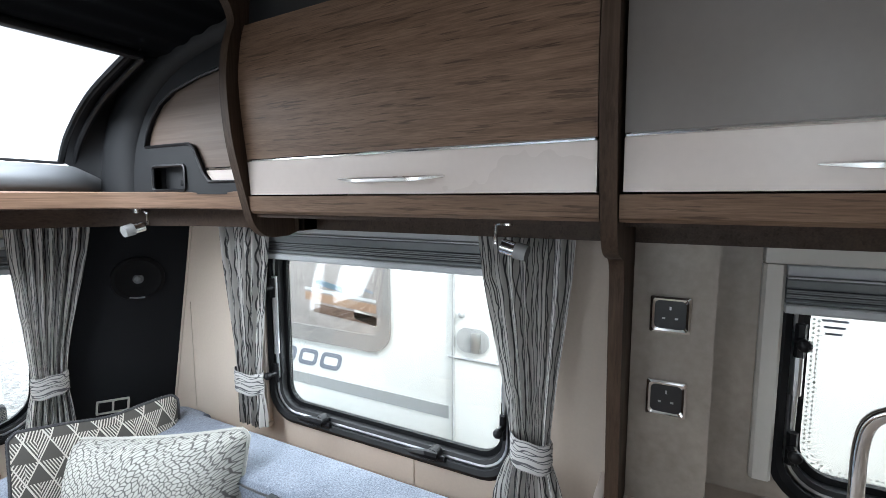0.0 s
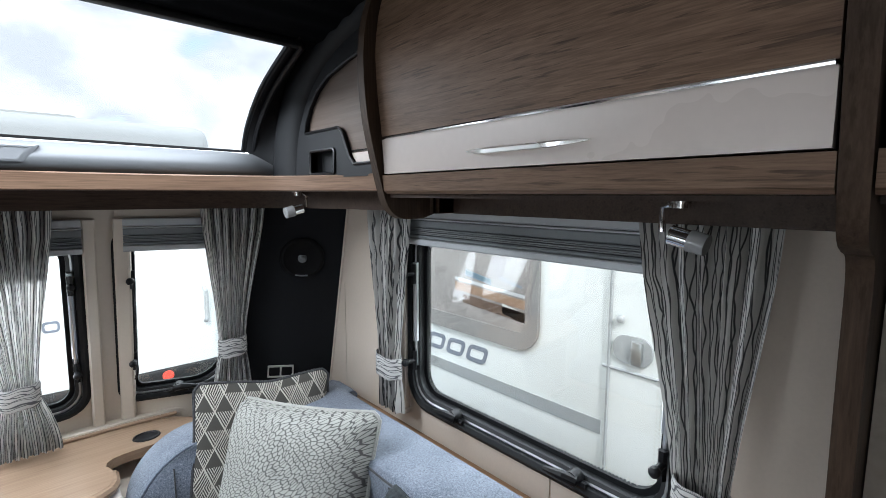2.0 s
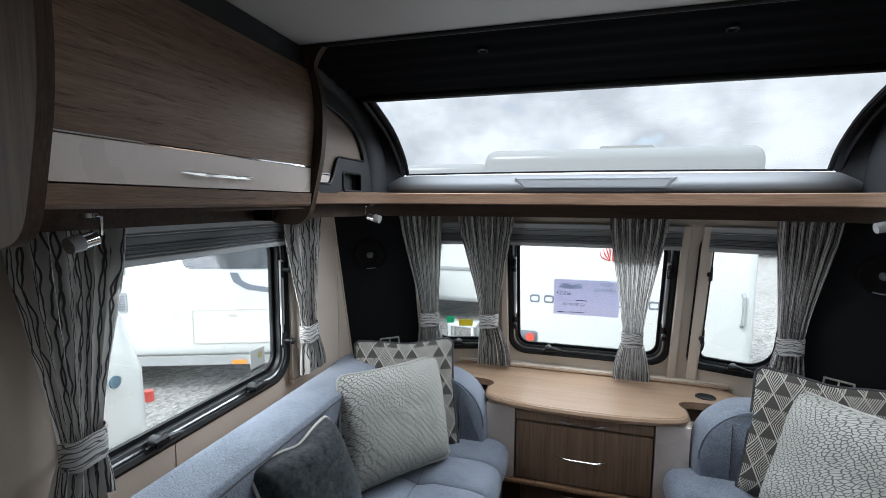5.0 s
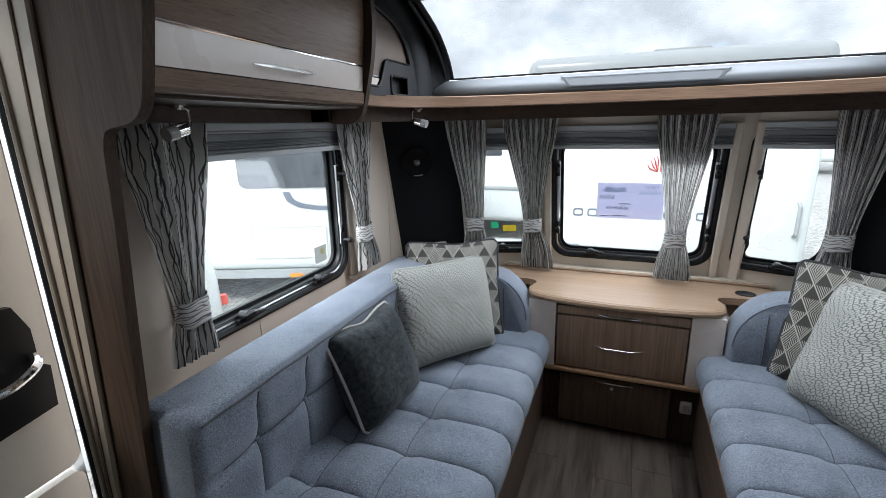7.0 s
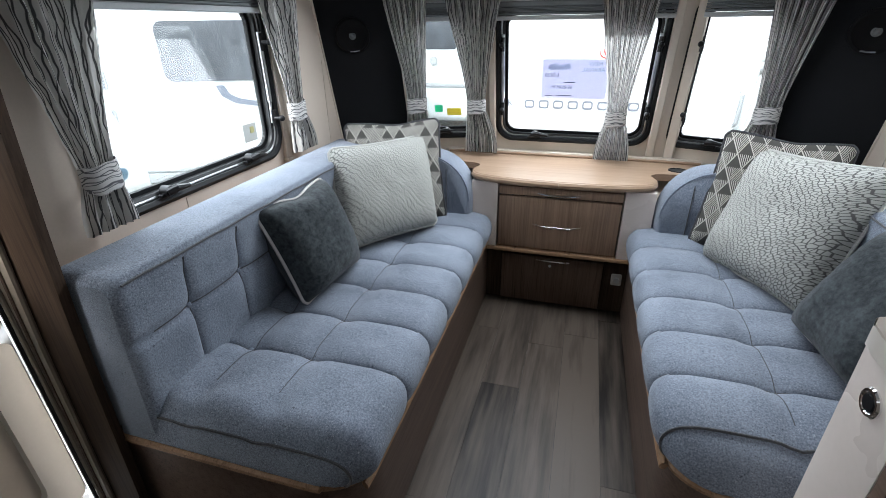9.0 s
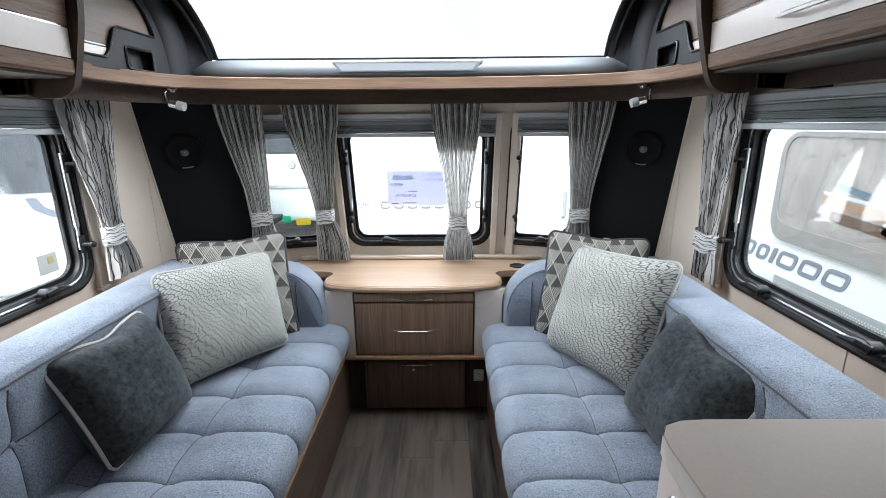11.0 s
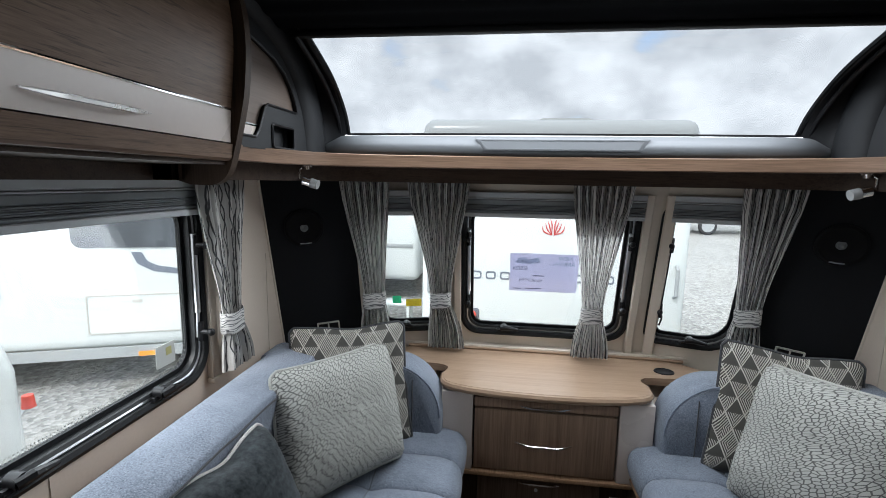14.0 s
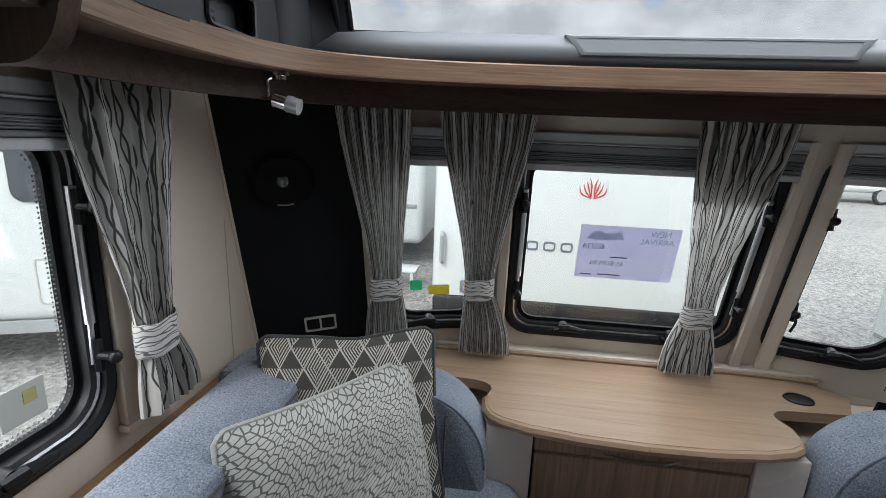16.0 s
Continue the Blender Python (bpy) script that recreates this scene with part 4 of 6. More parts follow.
def locker(s, y0, y1, doormat, label, rear=0.035, hy=None, white0=1.522, white1=1.590):
    lk = thing("overhead_locker", (s * 0.95, (y0 + y1) / 2, 1.45), label, "locker", "overhead lockers")
    yl, yh = min(y0, y1), max(y0, y1)
    part("top_door", curved(s, yl + 0.004, yh - 0.004, white1 + 0.005, 1.866, 0.016, rear), doormat, lk)
    part("cornice", loft([[(s * x, y, z) for x, z in ((front_x(1.87, y, rear) + 0.012, 1.862), (front_x(1.87, y, rear) + 0.020, 1.932), (front_x(1.87, y, rear) + 0.045, 1.932), (front_x(1.87, y, rear) + 0.045, 1.862))] for y in (yl, yh)], True, True), DARKGREY, lk, "black board between locker and ceiling")
    wf = part("lower_door", curved(s, yl + 0.004, yh - 0.004, white0, white1, 0.016, rear, 0.0, 4), WHITE, lk, "cream gloss lower door strip")
    zz = white1 + 0.0025
    part("chrome_strip", tube([(s * (front_x(zz, y, rear) - 0.001), y, zz) for y in (yl + 0.006, (yl + yh) / 2, yh - 0.006)], 0.0032, 8), CHROME, lk)
    part("rail", loft([[(s * x, y, z) for x, z in ((front_x(1.52, y, rear) - 0.003, 1.519), (front_x(1.52, y, rear) + 0.001, 1.488), (front_x(1.52, y, rear) + 0.008, 1.482), (1.0, 1.482), (1.0, 1.519))] for y in (yl, yh)], True, True), WOOD, lk, "wood rail under the doors")
    part("base", box(*sorted((s * 0.81, s * 1.118)), yl, yh, 1.474, 1.481), PELMET, lk, "wood underside darkened for shade")
    part("pelmet", box(*sorted((s * 0.992, s * 1.007)), yl, yh, 1.436, 1.473), PELMET, lk, "wood pelmet darkened for shade")
    if hy:
        ha, hb = hy
        z = (white0 + white1) / 2 - 0.006
        part_h = bar_handle("handle", (s * (front_x(z, ha, rear)), ha, z), (s * (front_x(z, hb, rear)), hb, z), (-s, 0, -0.2), wf)
    part("inner_back", box(*sorted((s * 0.86, s * 1.118)), yl, yh, 1.90, 1.93), DARKWOODY, lk)
    return lk


def profile_board(s, y0, y1, label, rear_off=0.0, post=None):
    """The S-curved board at a locker's end; with post it runs down as a slim upright."""
    f = [(0.725, CZ - 0.004), (0.742, 1.915), (0.757, 1.892), (0.762, 1.868), (0.752, 1.84), (0.742, 1.80), (0.737, 1.75), (0.738, 1.69), (0.746, 1.62), (0.762, 1.55), (0.778, 1.49), (0.790, 1.458), (0.808, 1.438), (0.835, 1.428)]
    f = [(x + 0.014 - rear_off, z) for x, z in f]
    if post:
        f += [(post - 0.022, 1.420), (post - 0.006, 1.395), (post, 1.35), (post + 0.008, 1.25), (post + 0.045, 0.92), (post + 0.07, 0.6), (post + 0.09, 0.004)]
        g = [(1.118, 0.004), (1.118, CZ - 0.004)]
    else:
        f += [(0.90, 1.428)]
        g = [(0.93, 1.437), (1.117, 1.437), (1.117, CZ - 0.004)]
    fs = smooth_line([(x, z, 0) for x, z in f], 4)
    outline = [(p.x, p.y) for p in fs] + g
    return plate(outline, [], xz(y0, s), y1 - y0)


for s in (1, -1):
    side_note = "brown wood overhead locker with cream strip and chrome handle"
    locker(s, -0.668, -1.388, WOOD, side_note, 0.035, (-0.925, -1.150))
    e = thing("locker_end_board", (s * 0.95, -0.657, 1.43), "S-curved brown wood end board of the overhead locker", "board", "locker end boards")
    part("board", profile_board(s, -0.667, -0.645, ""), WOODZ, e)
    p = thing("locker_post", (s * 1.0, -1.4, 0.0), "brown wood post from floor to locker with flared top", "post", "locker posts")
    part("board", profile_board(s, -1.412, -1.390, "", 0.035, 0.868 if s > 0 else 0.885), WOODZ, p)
locker(1, -1.414, -2.60, TAUPEDOOR, "kitchen overhead locker with taupe door and cream strip", 0.035, (-1.615, -1.83), 1.522, 1.592)

# ---- shelf lamps ----
def shelf_lamp(at, z, turn, stem):
    x, y = at
    lamp = thing("spot_lamp", (x, y, z), "small chrome spot lamp with glass lens under the shelf", "spot lamp", "shelf spot lamps")
    part("base", join(disc((x, y, z - 0.004), (0, 0, 1), 0.020, 0.006, 18), disc((x, y, z - 0.012), (0, 0, 1), 0.014, 0.01, 14)), CHROME, lamp)
    c, sn = math.cos(radians(turn)), math.sin(radians(turn))
    arm = [(x + 0.016 * c, y + 0.016 * sn, z - 0.008), (x + 0.026 * c, y + 0.026 * sn, z - 0.012), (x + 0.026 * c, y + 0.026 * sn, z - stem)]
    part("arm", tube(arm, 0.004, 8), CHROME, lamp)
    hd = Vector((x + 0.012 * c, y + 0.012 * sn, z - stem - 0.004))
    ax = Vector((-c, -sn, -0.25))
    h = part("head", disc(hd, ax, 0.015, 0.03, 16), CHROME, lamp)
    part("lens", disc(hd + ax.normalized() * 0.028, ax, 0.017, 0.024, 16, 0.016), LENS, h, "frosted glass lens")


for s in (1, -1):
    shelf_lamp((s * 0.848, -0.150), 1.487, 0 if s > 0 else 180, 0.045)
    shelf_lamp((s * 0.955, -1.19), 1.474, 90 if s > 0 else 90, 0.048)

# ---- speakers and switch plates on the black panels ----
for s in (1, -1):
    bp, bl = front_place((0.80, 0.297), (1.125, 0.165), s)
    c = Vector(bp(0.200, 1.248, -0.002))
    n = (Vector(bp(0.200, 1.248, -1)) - Vector(bp(0.200, 1.248, 0))).normalized()
    spk = thing("speaker", c, "round black wall speaker with small chrome tweeter", "speaker", "front speakers")
    upv = Vector((0, LEAN_F, 1)).normalized()
    sd = upv.cross(n).normalized()
    circ = [2 * math.pi * k / 28 for k in range(28)]
    rim = [[c + n * h + r * (math.cos(a) * sd + math.sin(a) * upv) for a in circ] for r, h in ((0.078, 0.0), (0.076, 0.010), (0.066, 0.014), (0.058, 0.008), (0.02, 0.003), (0.001, 0.004))]
    part("body", loft(rim, True), SPEAKER, spk, "", 40)
    part("tweeter", join(ball(c + n * 0.010, 0.011, 12), disc(c + n * 0.002, n, 0.016, 0.004, 16)), BLINDDARK, spk, "grey dome tweeter")
    part("badge", tube([c + n * 0.013 - upv * 0.064 + sd * 0.022, c + n * 0.014 - upv * 0.066, c + n * 0.013 - upv * 0.064 - sd * 0.022], 0.0028, 6), STEEL, spk)
    q = Vector(bp(0.150, 0.797, -0.002))
    sw = thing("switch_plate", q, "pale grey double switch plate on the black panel", "switch", "switch plates")
    def sp(u, v, d, q=q, n=n, sd=sd, upv=upv):
        return q + sd * u + upv * v - n * d
    part("plate", ring(rrect(-0.048, 0.048, -0.026, 0.026, 0.004, 2), rrect(-0.042, 0.042, -0.020, 0.020, 0.003, 2), sp, -0.008, 0.0), BLINDPALE, sw)
    part("divider", plate(rrect(-0.003, 0.003, -0.024, 0.024, 0.001, 2), [], lambda u, v, d: sp(u, v, d - 0.008), 0.006), BLINDPALE, sw)
    for o in (-0.021, 0.021):
        part("rocker", plate(rrect(o - 0.018, o + 0.018, -0.018, 0.018, 0.003, 2), [], lambda u, v, d: sp(u, v, d - 0.007), 0.006), BLACK, sw)

# ---- chest of drawers and worktop ----
ch = thing("chest", (0, 0.2, 0), "front chest with two brown drawers and cream side panels", "chest of drawers")
CX0, CX1 = -0.275, 0.262
for x0, x1 in ((-0.398, CX0 - 0.002), (CX1 + 0.002, 0.385)):
    part("side_panel", box(x0, x1, 0.012, 0.40, 0.335, 0.652, 0.003), WHITE, ch, "cream side panel")
part("carcass", box(CX0, CX1, 0.04, 0.40, 0.34, 0.652), BLACK, ch)
part("bottom_rail", box(-0.385, 0.37, 0.004, 0.40, 0.318, 0.335, 0.003), TRIMWOOD, ch)
d1 = part("top_drawer", box(CX0 + 0.003, CX1 - 0.003, 0.016, 0.038, 0.598, 0.636, 0.002), DRAWER, ch)
part("top_rail", box(CX0 + 0.003, CX1 - 0.003, 0.020, 0.038, 0.640, 0.652, 0.001), TOPWOOD, ch)
bar_handle("handle", (-0.10, 0.016, 0.614), (0.085, 0.016, 0.614), (0, -1, 0), d1, 0.020)
d2 = part("large_drawer", box(CX0 + 0.005, CX1 - 0.005, 0.016, 0.038, 0.344, 0.589, 0.002), DRAWER, ch)
bar_handle("handle", (-0.115, 0.016, 0.468), (0.098, 0.016, 0.468), (0, -1, -0.15), d2, 0.024)
lw = thing("lower_locker", (0, 0.1, 0), "dark brown wood base locker below the drawers", "cabinet")
part("back_board", box(-0.34, 0.34, 0.105, 0.13, 0.004, 0.317), WOODZ, lw)
fl = part("flap", box(-0.255, 0.225, 0.083, 0.104, 0.016, 0.27, 0.003), DARKWOODZ, lw)
bar_handle("handle", (-0.09, 0.083, 0.252), (0.07, 0.083, 0.252), (0, -1, 0.3), fl, 0.012)
part("lock", disc((-0.02, 0.083, 0.225), (0, -1, 0), 0.007, 0.003, 12), STEEL, fl)
kn = thing("rotary_switch", (0.292, 0.105, 0.16), "small grey square rotary switch beside the base locker", "switch")
part("plate", box(0.268, 0.316, 0.094, 0.105, 0.155, 0.215, 0.008, 3), BLINDPALE, kn)
part("dial", disc((0.292, 0.094, 0.185), (0, -1, 0), 0.015, 0.010, 18, 0.013), STEEL, kn)

WT = [(0.0, -0.032), (0.15, -0.026), (0.28, -0.008), (0.345, 0.012), (0.372, 0.03), (0.385, 0.055), (0.388, 0.09), (0.390, 0.112)]
WTR = WT + [(0.385, 0.128), (0.378, 0.145), (0.382, 0.165), (0.40, 0.182), (0.43, 0.19), (0.60, 0.20), (0.66, 0.30), (0.60, 0.36), (0.45, 0.405)]
wtp = [(x - 0.012, y) for x, y in WTR] + [(-x - 0.012, y) for x, y in WTR[:0:-1]]
top = thing("worktop", (0, 0.2, 0.655), "pale brown wood worktop with bowed front on the chest", "worktop")
part("slab", join(plate(wtp, [], xy(0.656), 0.030)), TOPWOOD, top)
part("front_edge", tube([(x - 0.012, y - 0.002, 0.671) for x, y in WT] , 0.0145, 8), TOPWOOD, top)
part("front_edge", tube([(-x - 0.012, y - 0.002, 0.671) for x, y in WT], 0.0145, 8), TOPWOOD, top)
cz = Vector((0.488, 0.262, 0.687))
part("finger_hole", join(tube([cz + Vector((0.036 * math.cos(a), 0.030 * math.sin(a), 0)) for a in circ], 0.004, 6, True), disc(cz - Vector((0, 0, 0.001)), (0, 0, 1), 0.034, 0.0015, 24)), BLACK, top, "black oval finger hole")
part("back_trim", tube([(-0.60, 0.372, 0.692), (-0.43, 0.385, 0.692), (0.43, 0.385, 0.692), (0.60, 0.372, 0.692)], 0.007, 8), TOPWOOD, top)


# ---- settees ----
def quilt(a, lines, w):
    return min(1.0, min(abs(a - l) for l in lines) / w) if lines else 1.0


def puff(q):
    return math.sqrt(max(0.0, 1 - (1 - q) ** 2))


YC = [-0.74 - 0.19 * k for k in range(-4, 4)]
XC = [0.567, 0.766]


SEATP = smooth_line([(a, b, 0) for a, b in ((0.97, 0.500), (0.80, 0.503), (0.62, 0.507), (0.45, 0.510), (0.375, 0.508), (0.330, 0.496), (0.302, 0.470), (0.292, 0.435), (0.300, 0.398), (0.322, 0.374))], 8)


def seat_ring(s, y, y0, roll):
    """The seat's cross-section at y: quilted pillows, a rounded front and a rolled rear end."""
    n = len(SEATP)
    endr = puff(min(1.0, (y - y0) / roll))
    pull = 0.12 * (1 - puff(min(1.0, (y - y0) / (roll * 0.8))))
    qy = 1 - (1 - puff(quilt(y, YC, 0.07))) * max(0.0, min(1.0, (y - y0 - 0.10) / 0.05))
    out = []
    for i, p in enumerate(SEATP):
        d = (SEATP[min(i + 1, n - 1)] - SEATP[max(i - 1, 0)]).normalized()
        nx, nz = d.y, -d.x
        top = p.y > 0.49
        qx = puff(quilt(p.x, XC, 0.06)) if top else 1.0
        tuft = sum(0.010 * math.exp(-(math.hypot(p.x - l, min(abs(y - c) for c in YC)) / 0.03) ** 2) for l in XC) if top else 0.0
        fade = min(1.0, (n - 1 - i) / 14)
        off = (0.026 * (qy * qx - 1) * (0.85 if i < 40 else 0.6) - tuft) * fade
        px, pz = p.x + nx * off, p.y + nz * off
        z = 0.37 + (pz - 0.37) * (0.08 + 0.92 * endr)
        out.append((s * (px + pull * max(0.0, 0.62 - px) / 0.33), y, z))
    return out


def seat_cushion(s, y0, y1, roll):
    n = 220
    ys_all = sorted([y0 + (y1 - y0) * k / n for k in range(n + 1)] + [c for c in YC if y0 < c < y1])
    rings = [seat_ring(s, y, y0, roll) for y in ys_all]
    base = [[(s * 0.97, q[0][1], 0.372), q[-1]] for q in rings]
    return join(loft(rings, False), loft([[(q[0], q[1], 0.372) for q in rings[0]], rings[0]], False), loft(base, False))


def back_point(s, p, y, e, YB):
    off = 0.0
    if p.y < 0.80 and p.x < 0.85:
        qy = puff(quilt(y, YB, 0.035))
        qz = puff(quilt(p.y, [0.66], 0.032))
        dd = math.hypot(p.y - 0.66, min(abs(y - c) for c in YB))
        fade = min(1.0, (0.80 - p.y) / 0.04)
        off = (0.012 * (1 - qy * qz) + 0.010 * math.exp(-(dd / 0.03) ** 2)) * fade * e
    return (s * (p.x + off + 0.02 * (1 - e)), y, p.y - 0.02 * (1 - e) * max(0.0, min(1.0, (p.y - 0.6) / 0.2)))


def back_cushion(s, y0, y1):
    prof = [(0.842, 0.400), (0.838, 0.500), (0.835, 0.58), (0.832, 0.66), (0.829, 0.74), (0.825, 0.795), (0.829, 0.818), (0.847, 0.829), (0.92, 0.834), (0.985, 0.832), (1.0, 0.82), (1.005, 0.78)]
    line = smooth_line([(a, b, 0) for a, b in prof], 6)
    YB = [-1.20 + 0.19 * k for k in range(0, 6)]
    n = 180
    rings = []
    li = line
    for y in sorted([y0 + (y1 - y0) * k / n for k in range(n + 1)] + [c for c in YB if y0 < c < y1]):
        e = puff(min(1.0, (y - y0) / 0.035, (y1 - y) / 0.02))
        rings.append([back_point(s, p, y, e, YB) for p in li])
    ends = [loft([[(s * 1.005, q[0][1], p[2]) for p in q], q], False) for q in (rings[0], rings[-1])]
    return join(loft(rings, False), *ends), YB


for s in (1, -1):
    ye = -1.385 if s < 0 else -1.335
    ys, roll = (-1.385, 0.08) if s < 0 else (-1.165, 0.17)
    st = thing("settee", (s * 0.7, -0.6, 0), "blue-grey quilted fabric settee on a brown wood base", "settee", "lounge settees")
    # base with a rounded rear corner
    bo = [(0.335, 0.10), (0.335, ys + 0.16), (0.345, ys + 0.10), (0.375, ys + 0.05), (0.43, ys + 0.02), (0.50, ys + 0.012), (1.117, ys + 0.012), (1.117, 0.10)]
    part("base", plate([(s * x, y) for x, y in bo], [], xy(0.004), 0.346), DARKWOODY, st, "dark wood base")
    tl = smooth_line([(s * (x - 0.012), y - (0.008 if i > 1 else 0), 0.356) for i, (x, y) in enumerate(bo[:7])], 5)
    part("base_trim", tube(tl, 0.011, 8), TRIMWOOD, st, "light wood edge under the seat")
    part("seat", seat_cushion(s, ys, 0.09, roll), SEAT, st, sharp=80)
    for y in YC[1:]:
        if y > ys + 0.10:
            part("seam", tube([(q[0], q[1], q[2] + 0.001) for q in seat_ring(s, y, ys, roll)[1:-6]], 0.0022, 5), PIPINGDARK, st)
    for x in XC:
        i = min(range(len(SEATP)), key=lambda q: abs(SEATP[q].x - x) + (9 if SEATP[q].y < 0.49 else 0))
        part("seam", tube([(q[0], q[1], q[2] + 0.0008) for q in [seat_ring(s, ys + 0.12 + k * (-ys - 0.05) / 90, ys, roll)[i] for k in range(91)]], 0.0011, 5), PIPINGDARK, st)
    part("end_piping", tube([(q[0], q[1] - 0.002, q[2] + 0.002) for q in seat_ring(s, ys + roll * (0.16 if s < 0 else 0.40), ys, roll)[6:-4]], 0.0035, 6), PIPINGDARK, st, "dark piping round the rear end")
    bc, YB = back_cushion(s, ye + 0.0, -0.075)
    bk = part("backrest", bc, SEAT, st, sharp=80)
    part("piping", tube([(s * 0.823, ye + 0.02 + (1.28 * k / 20), 0.812 + 0.0015 * math.sin(k * 2.1)) for k in range(21)], 0.003, 6), PIPINGDARK, bk)
    face = [Vector((a, b, 0)) for a, b in ((0.837, 0.52), (0.835, 0.58), (0.8335, 0.62), (0.832, 0.66), (0.8305, 0.70), (0.829, 0.74), (0.8265, 0.78), (0.825, 0.80))]
    for y in YB[:5]:
        part("seam", tube([Vector(back_point(s, p, y, 1.0, YB)) - Vector((s * 0.001, 0, 0)) for p in face], 0.0024, 5), PIPINGDARK, bk)
    part("seam", tube([Vector(back_point(s, face[3], ye + 0.07 + k * 1.18 / 90, 1.0, YB)) - Vector((s * 0.001, 0, 0)) for k in range(91)], 0.0022, 5), PIPINGDARK, bk)
    for y in YB[:3]:
        part("button", ball((s * 0.854, y, 0.66), 0.009, 10), SEAT, bk)
    for y in YC[3:]:
        if y > ys + 0.12:
            for x in XC:
                part("tuft", ball((s * x, y, 0.473), 0.008, 8), SEAT, st)
    # corner bolster against the chest
    rr = rrect(0.392, 1.10, 0.49, 0.772, (0.01, 0.02, 0.02, 0.20), 10)
    bx = []
    for d, sc in ((0.0, 0.965), (0.012, 0.99), (0.03, 1.0), (0.12, 1.0), (0.15, 0.98)):
        bx.append([(s * (0.75 + (x - 0.75) * sc), -0.055 + d - LEAN_F * 0.0, 0.62 + (z - 0.62) * sc) for x, z in rr])
    bs = part("corner_bolster", loft(bx, True, True), SEAT, st, sharp=60)
    part("bolster_piping", tube([(s * (0.75 + (x - 0.75) * 0.985), -0.050, 0.62 + (z - 0.62) * 0.985) for x, z in rr[10:]], 0.0035, 6), PIPINGBLUE, bs)
    for x, zt in ((0.50, 0.738), (0.62, 0.772)):
        part("bolster_seam", tube([(s * x, -0.0565, 0.50), (s * x, -0.0575, 0.60), (s * x, -0.0565, zt - 0.03), (s * x, -0.045, zt)], 0.0022, 5), PIPINGDARK, bs)
    part("wall_ledge", box(*sorted((s * 1.006, s * 1.118)), ye + 0.02, 0.12, 0.72, 0.738, 0.003), TRIMWOOD, st, "brown wood ledge behind the backrest")


# ---- scatter cushions ----
def cushion(tl, tr, br, bl, thick, mat, pipe, label, uvscale=1.0, n=22, slump=0.0, dent=0.0):
    tl, tr, br, bl = [Vector(p) for p in (tl, tr, br, bl)]
    c = (tl + tr + br + bl) / 4
    nrm = (tr - tl).cross(tl - bl).normalized()
    e = thing("scatter_cushion", (bl + br) / 2, label, "cushion", "scatter cushions")
    seedv = random.uniform(0, 50)

    def at(u, v, side):
        a, b = 2 * u - 1, 2 * v - 1
        pull = 1 + 0.012 * (a * b) ** 4 - 0.055 * (a * b) ** 20
        a2 = a * (1 - 0.045 * (1 - b * b)) * pull
        b2 = b * (1 - 0.045 * (1 - a * a)) * pull
        if b > 0:
            b2 -= dent * b ** 3 * math.exp(-((a - 0.1) / 0.35) ** 2)
        uu, vv = 0.5 + a2 / 2, 0.5 + b2 / 2
        p = bl * (1 - uu) * (1 - vv) + br * uu * (1 - vv) + tl * (1 - uu) * vv + tr * uu * vv
        h = (max(0, 1 - abs(a) ** 3.2) * max(0, 1 - abs(b) ** 3.2)) ** 0.45
        h *= 1 + 0.10 * (noise.noise((u * 3 + seedv, v * 3, side)) ) - slump * b * 0.25
        wr = 0.004 * noise.noise((u * 9 + seedv, v * 9, side * 3.0)) * h
        return p + nrm * side * (thick / 2 * h + wr)

    geos = []
    for side in (1, -1):
        g = loft([[at(i / n, j / n, side) for i in range(n + 1)] for j in range(n + 1)], False, False, True)
        geos.append(g)
    nv = len(geos[0][0])
    v = list(geos[0][0]) + list(geos[1][0])
    f = list(geos[0][1]) + [tuple(i + nv for i in q[::-1]) for q in geos[1][1]]
    uv = [(a * uvscale, b * uvscale) for a, b in geos[0][2]] + [(a * uvscale, b * uvscale) for a, b in geos[1][2]]
    part("cover", (v, f, uv), mat, e, sharp=80)
    rim = [at(i / n, 0, 0) for i in range(n)] + [at(1, i / n, 0) for i in range(n)] + [at(1 - i / n, 1, 0) for i in range(n)] + [at(0, 1 - i / n, 0) for i in range(n)]
    part("piping", tube(rim, 0.0055, 6, True), pipe, e)
    return e


cushion((0.690, -0.070, 0.875), (0.872, -0.535, 0.935), (0.755, -0.590, 0.500), (0.545, -0.195, 0.490), 0.18, LEAF, PIPINGLEAF, "cream scatter cushion with grey leaf-line weave on the settee")
cushion((-0.860, -0.425, 0.872), (-0.605, -0.050, 0.860), (-0.495, -0.215, 0.520), (-0.775, -0.565, 0.510), 0.18, LEAF, PIPINGLEAF, "cream scatter cushion with grey leaf-line weave on the settee")
cushion((0.575, -0.005, 0.925), (0.955, -0.10, 0.905), (0.90, -0.24, 0.53), (0.510, -0.09, 0.495), 0.12, GEO, PIPINGDARK, "taupe triangle-patterned cushion with dark piping in the corner", dent=0.05)
cushion((-0.955, -0.10, 0.900), (-0.545, -0.005, 0.925), (-0.490, -0.09, 0.495), (-0.89, -0.24, 0.53), 0.12, GEO, PIPINGDARK, "taupe triangle-patterned cushion with dark piping in the corner", dent=0.05)
cushion((-0.842, -0.915, 0.805), (-0.800, -0.590, 0.815), (-0.690, -0.590, 0.502), (-0.715, -0.915, 0.502), 0.19, VELVET, PIPINGGREY, "charcoal velvet cushion with pale piping leaning on the backrest", slump=0.3, dent=0.10)
